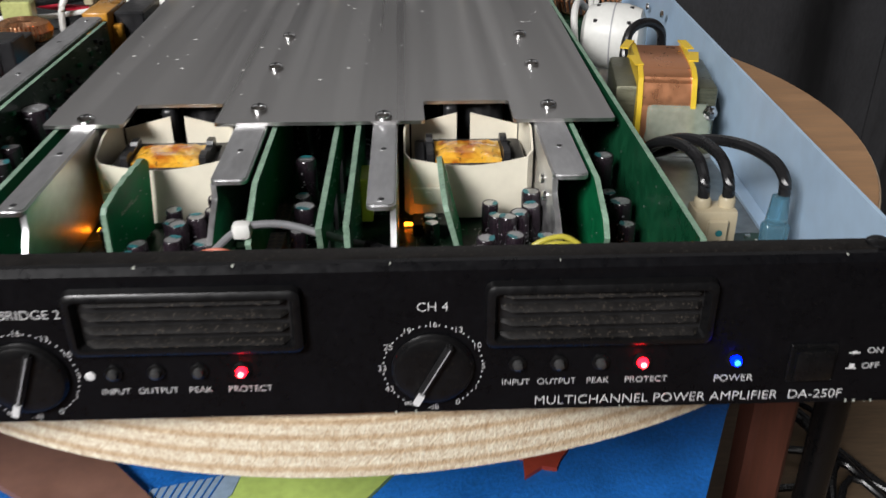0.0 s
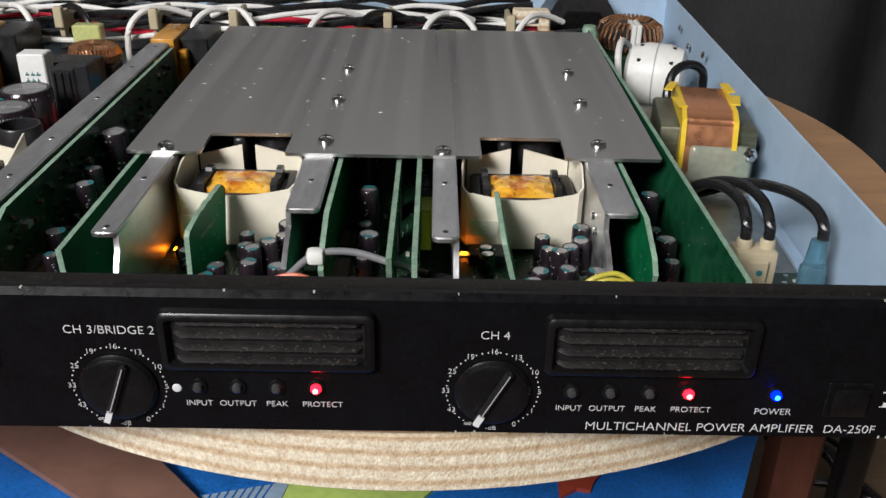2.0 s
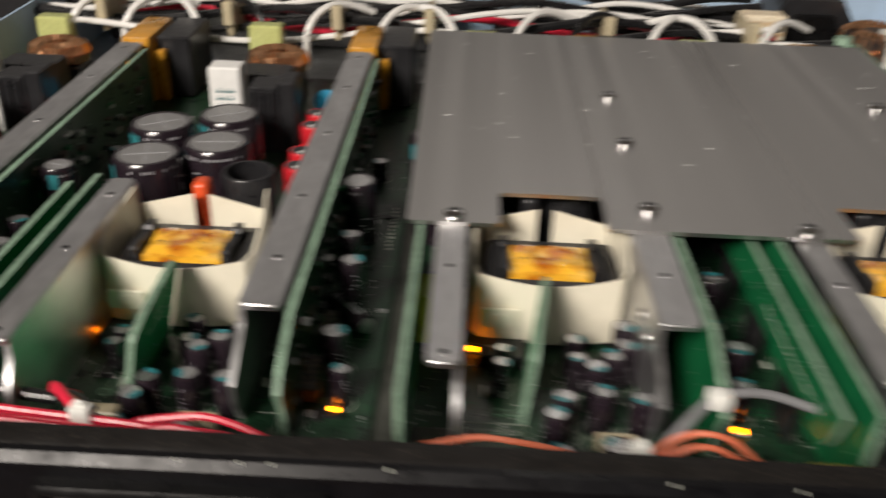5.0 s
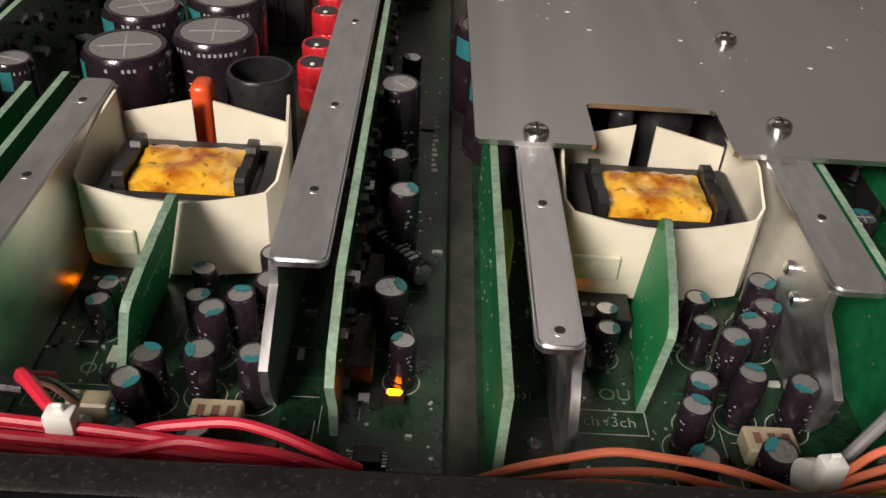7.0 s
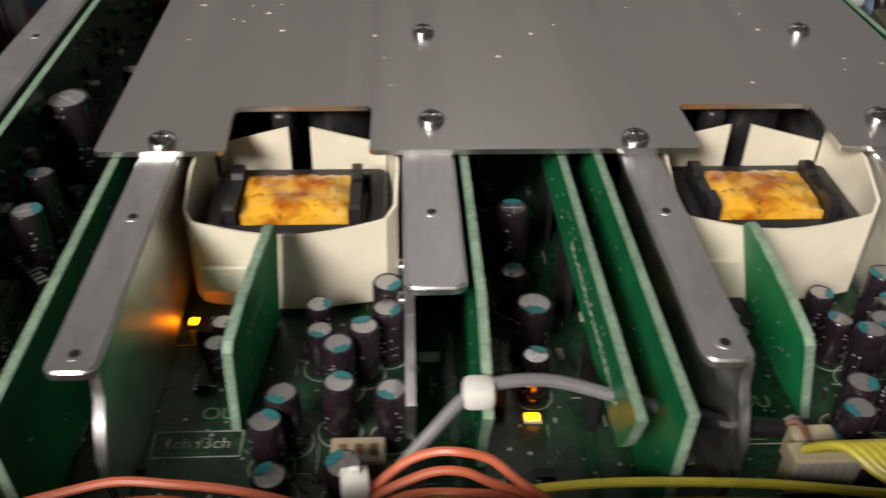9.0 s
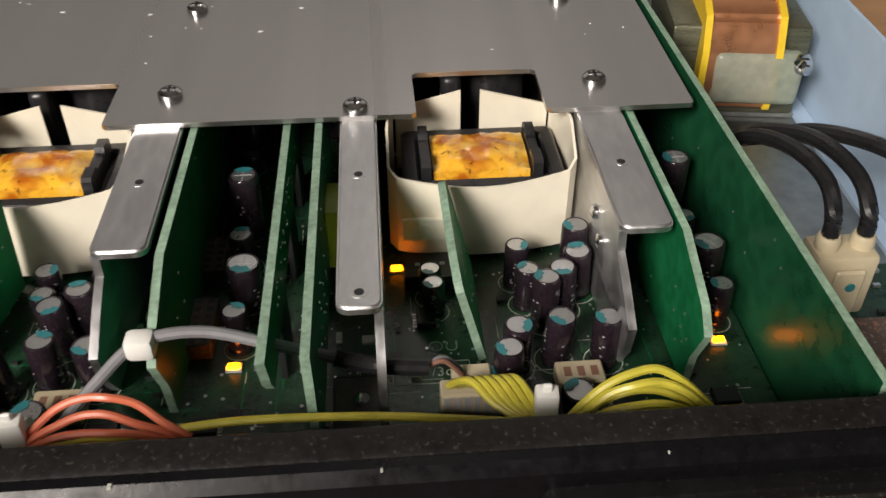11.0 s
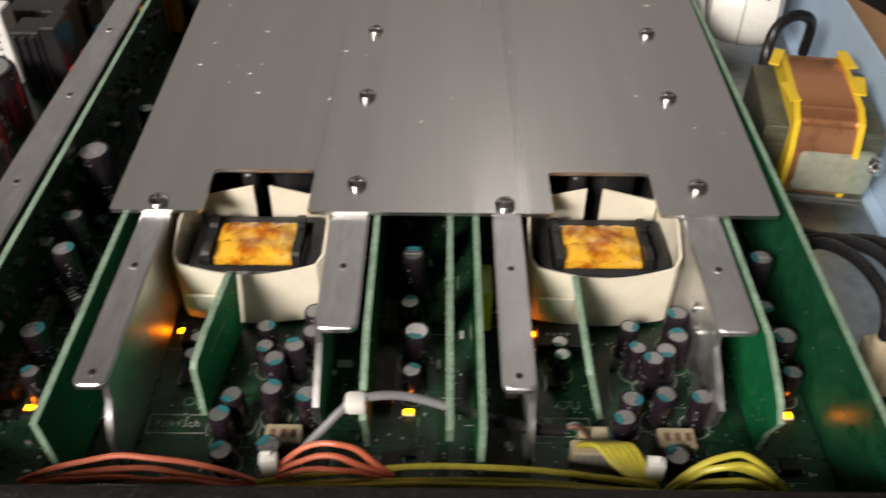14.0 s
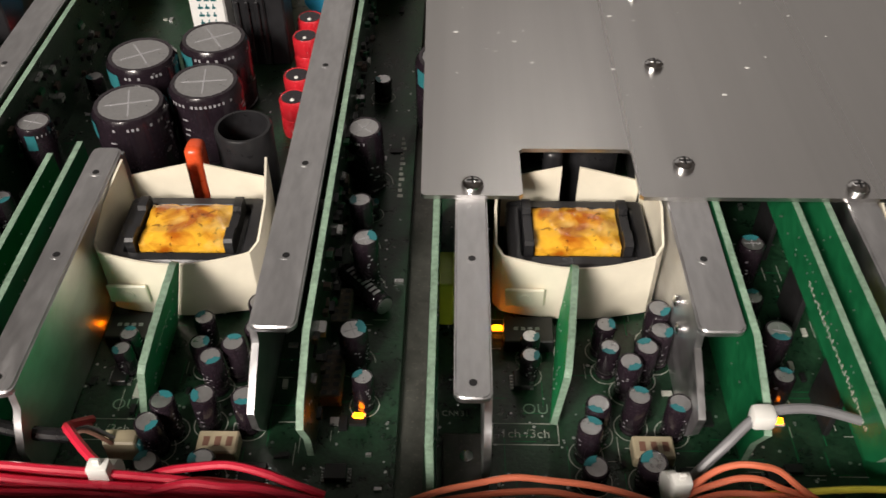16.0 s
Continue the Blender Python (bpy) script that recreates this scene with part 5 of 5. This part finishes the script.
def cable_tie(x, y, z, w, h, turn=0):
    t = thing("cable_tie", "white nylon cable tie round the wires", "cable tie", (x, y, z), "cable ties")
    part("head", B(-w, w, -0.0016, 0.0016, 0.0, h, bevel=0.0005, seg=2), WHITE_PLASTIC, t)
    part("strap", L([(0.0040, -0.0011), (0.0044, -0.0011), (0.0044, 0.0011), (0.0040, 0.0011)], 0, 0.0022, 20, "X", -0.0028), WHITE_PLASTIC, t)
    part("tail", B(-0.0008, 0.0008, -0.0004, 0.0004, h * 0.6, h + 0.0014, bevel=0.0002), WHITE_PLASTIC, t)
    t.rotation_euler[2] = radians(turn)


cable_tie(-0.1850, 0.0245, 0.0285, 0.0022, 0.0068)
cable_tie(-0.0690, 0.0245, 0.0270, 0.0020, 0.0058, 8)
cable_tie(0.0180, 0.0245, 0.0265, 0.0020, 0.0058, -5)

for dx in (0.0, -0.196):
    wire([(dx - 0.0705, 0.0255, 0.0165), (dx - 0.066, 0.029, 0.0225), (dx - 0.058, 0.034, 0.030), (dx - 0.0505, 0.0385, 0.0348), (dx - 0.040, 0.040, 0.0352), (dx - 0.028, 0.039, 0.0322), (dx - 0.017, 0.0378, 0.0292)], 0.0011, W_GREY, "grey sheathed cable tied to a board corner", "grey cables", "cable")
    wire([(dx - 0.0175, 0.0378, 0.0294), (dx - 0.010, 0.0372, 0.0274), (dx - 0.001, 0.0372, 0.0262)], 0.0016, W_BLACK, "black shrink sleeve on the grey cable", "shrink sleeves", "cable_sleeve")
    for k, m in enumerate((CARDBOARD, W_GREY)):
        wire([(dx - 0.0015, 0.0372, 0.0262), (dx + 0.002, 0.0385 + 0.001 * k, 0.0262), (dx + 0.006, 0.0392 + 0.0014 * k, 0.0205)], 0.0005, m, "thin wire from the shrink sleeve to a plug", "thin wires", "wire", 6)
    kn = thing("cable_tie", "white nylon tie knot on the board corner", "cable tie", (dx - 0.0503, 0.0382, 0.0343), "cable ties")
    part("head", B(-0.0026, 0.0026, -0.0022, 0.0022, -0.002, 0.0026, bevel=0.0012, seg=2), WHITE_PLASTIC, kn)
    sp = thing("small_plug", "small cream plug with thin wires", "connector", (dx + 0.0065, 0.041, PZ), "small plugs")
    part("shell", B(-0.003, 0.0045, -0.002, 0.002, 0.0, 0.0068, bevel=0.0004), NYLON, sp)
    part("blue_key", B(0.0046, 0.0058, -0.0018, 0.0018, 0.001, 0.0062, bevel=0.0003), TEAL, sp)

# ---- rear wire harness ----
for k in range(13):
    mat, lab = ((W_WHITE, "white wire in the rear harness") if k % 3 == 0 else (W_RED, "red wire in the rear harness") if k == 4 else (W_BLACK, "black wire in the rear harness"))
    y0, z0 = 0.302 + 0.0066 * k, 0.033 + 0.0022 * (k % 4)
    pts, x = [], -0.318
    while x < 0.07 - 0.002 * k:
        pts.append((x, y0 + 0.006 * math.sin(x * 31 + k), z0 + 0.0034 * math.sin(x * (38 + 2 * k) + 1.7 * k)))
        x += 0.024
    wire(pts, 0.0015 + 0.0003 * (k % 3), mat, lab, "rear harness", "harness_wire", 8)
for k in range(12):
    x = -0.300 + 0.0305 * k + rng.uniform(-0.005, 0.005)
    mat, lab = (W_WHITE, "white wire dropping from the rear harness") if k % 5 != 3 else (W_BLACK, "black wire dropping from the rear harness")
    s = rng.choice((-1, 1))
    wire([(x - s * 0.026, 0.322, 0.040), (x - s * 0.014, 0.315, 0.0452), (x - s * 0.004, 0.306, 0.0450), (x + s * 0.003, 0.299, 0.036), (x + s * 0.004, 0.297, 0.018)], 0.0017, mat, lab, "rear drop wires", "harness_wire", 8)
for x in (-0.285, -0.224, -0.172, -0.128, -0.043, 0.025):
    t = thing("cable_tie", "cream nylon tie round the rear harness", "cable tie", (x, 0.318, 0.034), "rear cable ties")
    part("strap", B(-0.0016, 0.0016, -0.014, 0.016, -0.004, 0.0105, bevel=0.0012, seg=2), NYLON, t)
    part("head", B(-0.0024, 0.0024, -0.0172, -0.0130, 0.002, 0.0135, bevel=0.0006), NYLON, t)
for k, x in enumerate((-0.29, -0.235, -0.19, -0.14, -0.075, -0.02, 0.02)):
    rc = thing("rear_terminal_block", "black plastic terminal block along the back wall", "terminal block", (x, 0.382, 0.0055), "rear terminals")
    part("body", B(-0.021, 0.021, -0.010, 0.012, 0.0, 0.026 + 0.004 * (k % 2), bevel=0.001), CORE, rc)
    for i in range(4):
        part("screw", L([(0.0022, 0.0), (0.0020, 0.001)], -0.014 + 0.0093 * i, -0.0035, 12, "Z", 0.026 + 0.004 * (k % 2)), CHROME, rc)
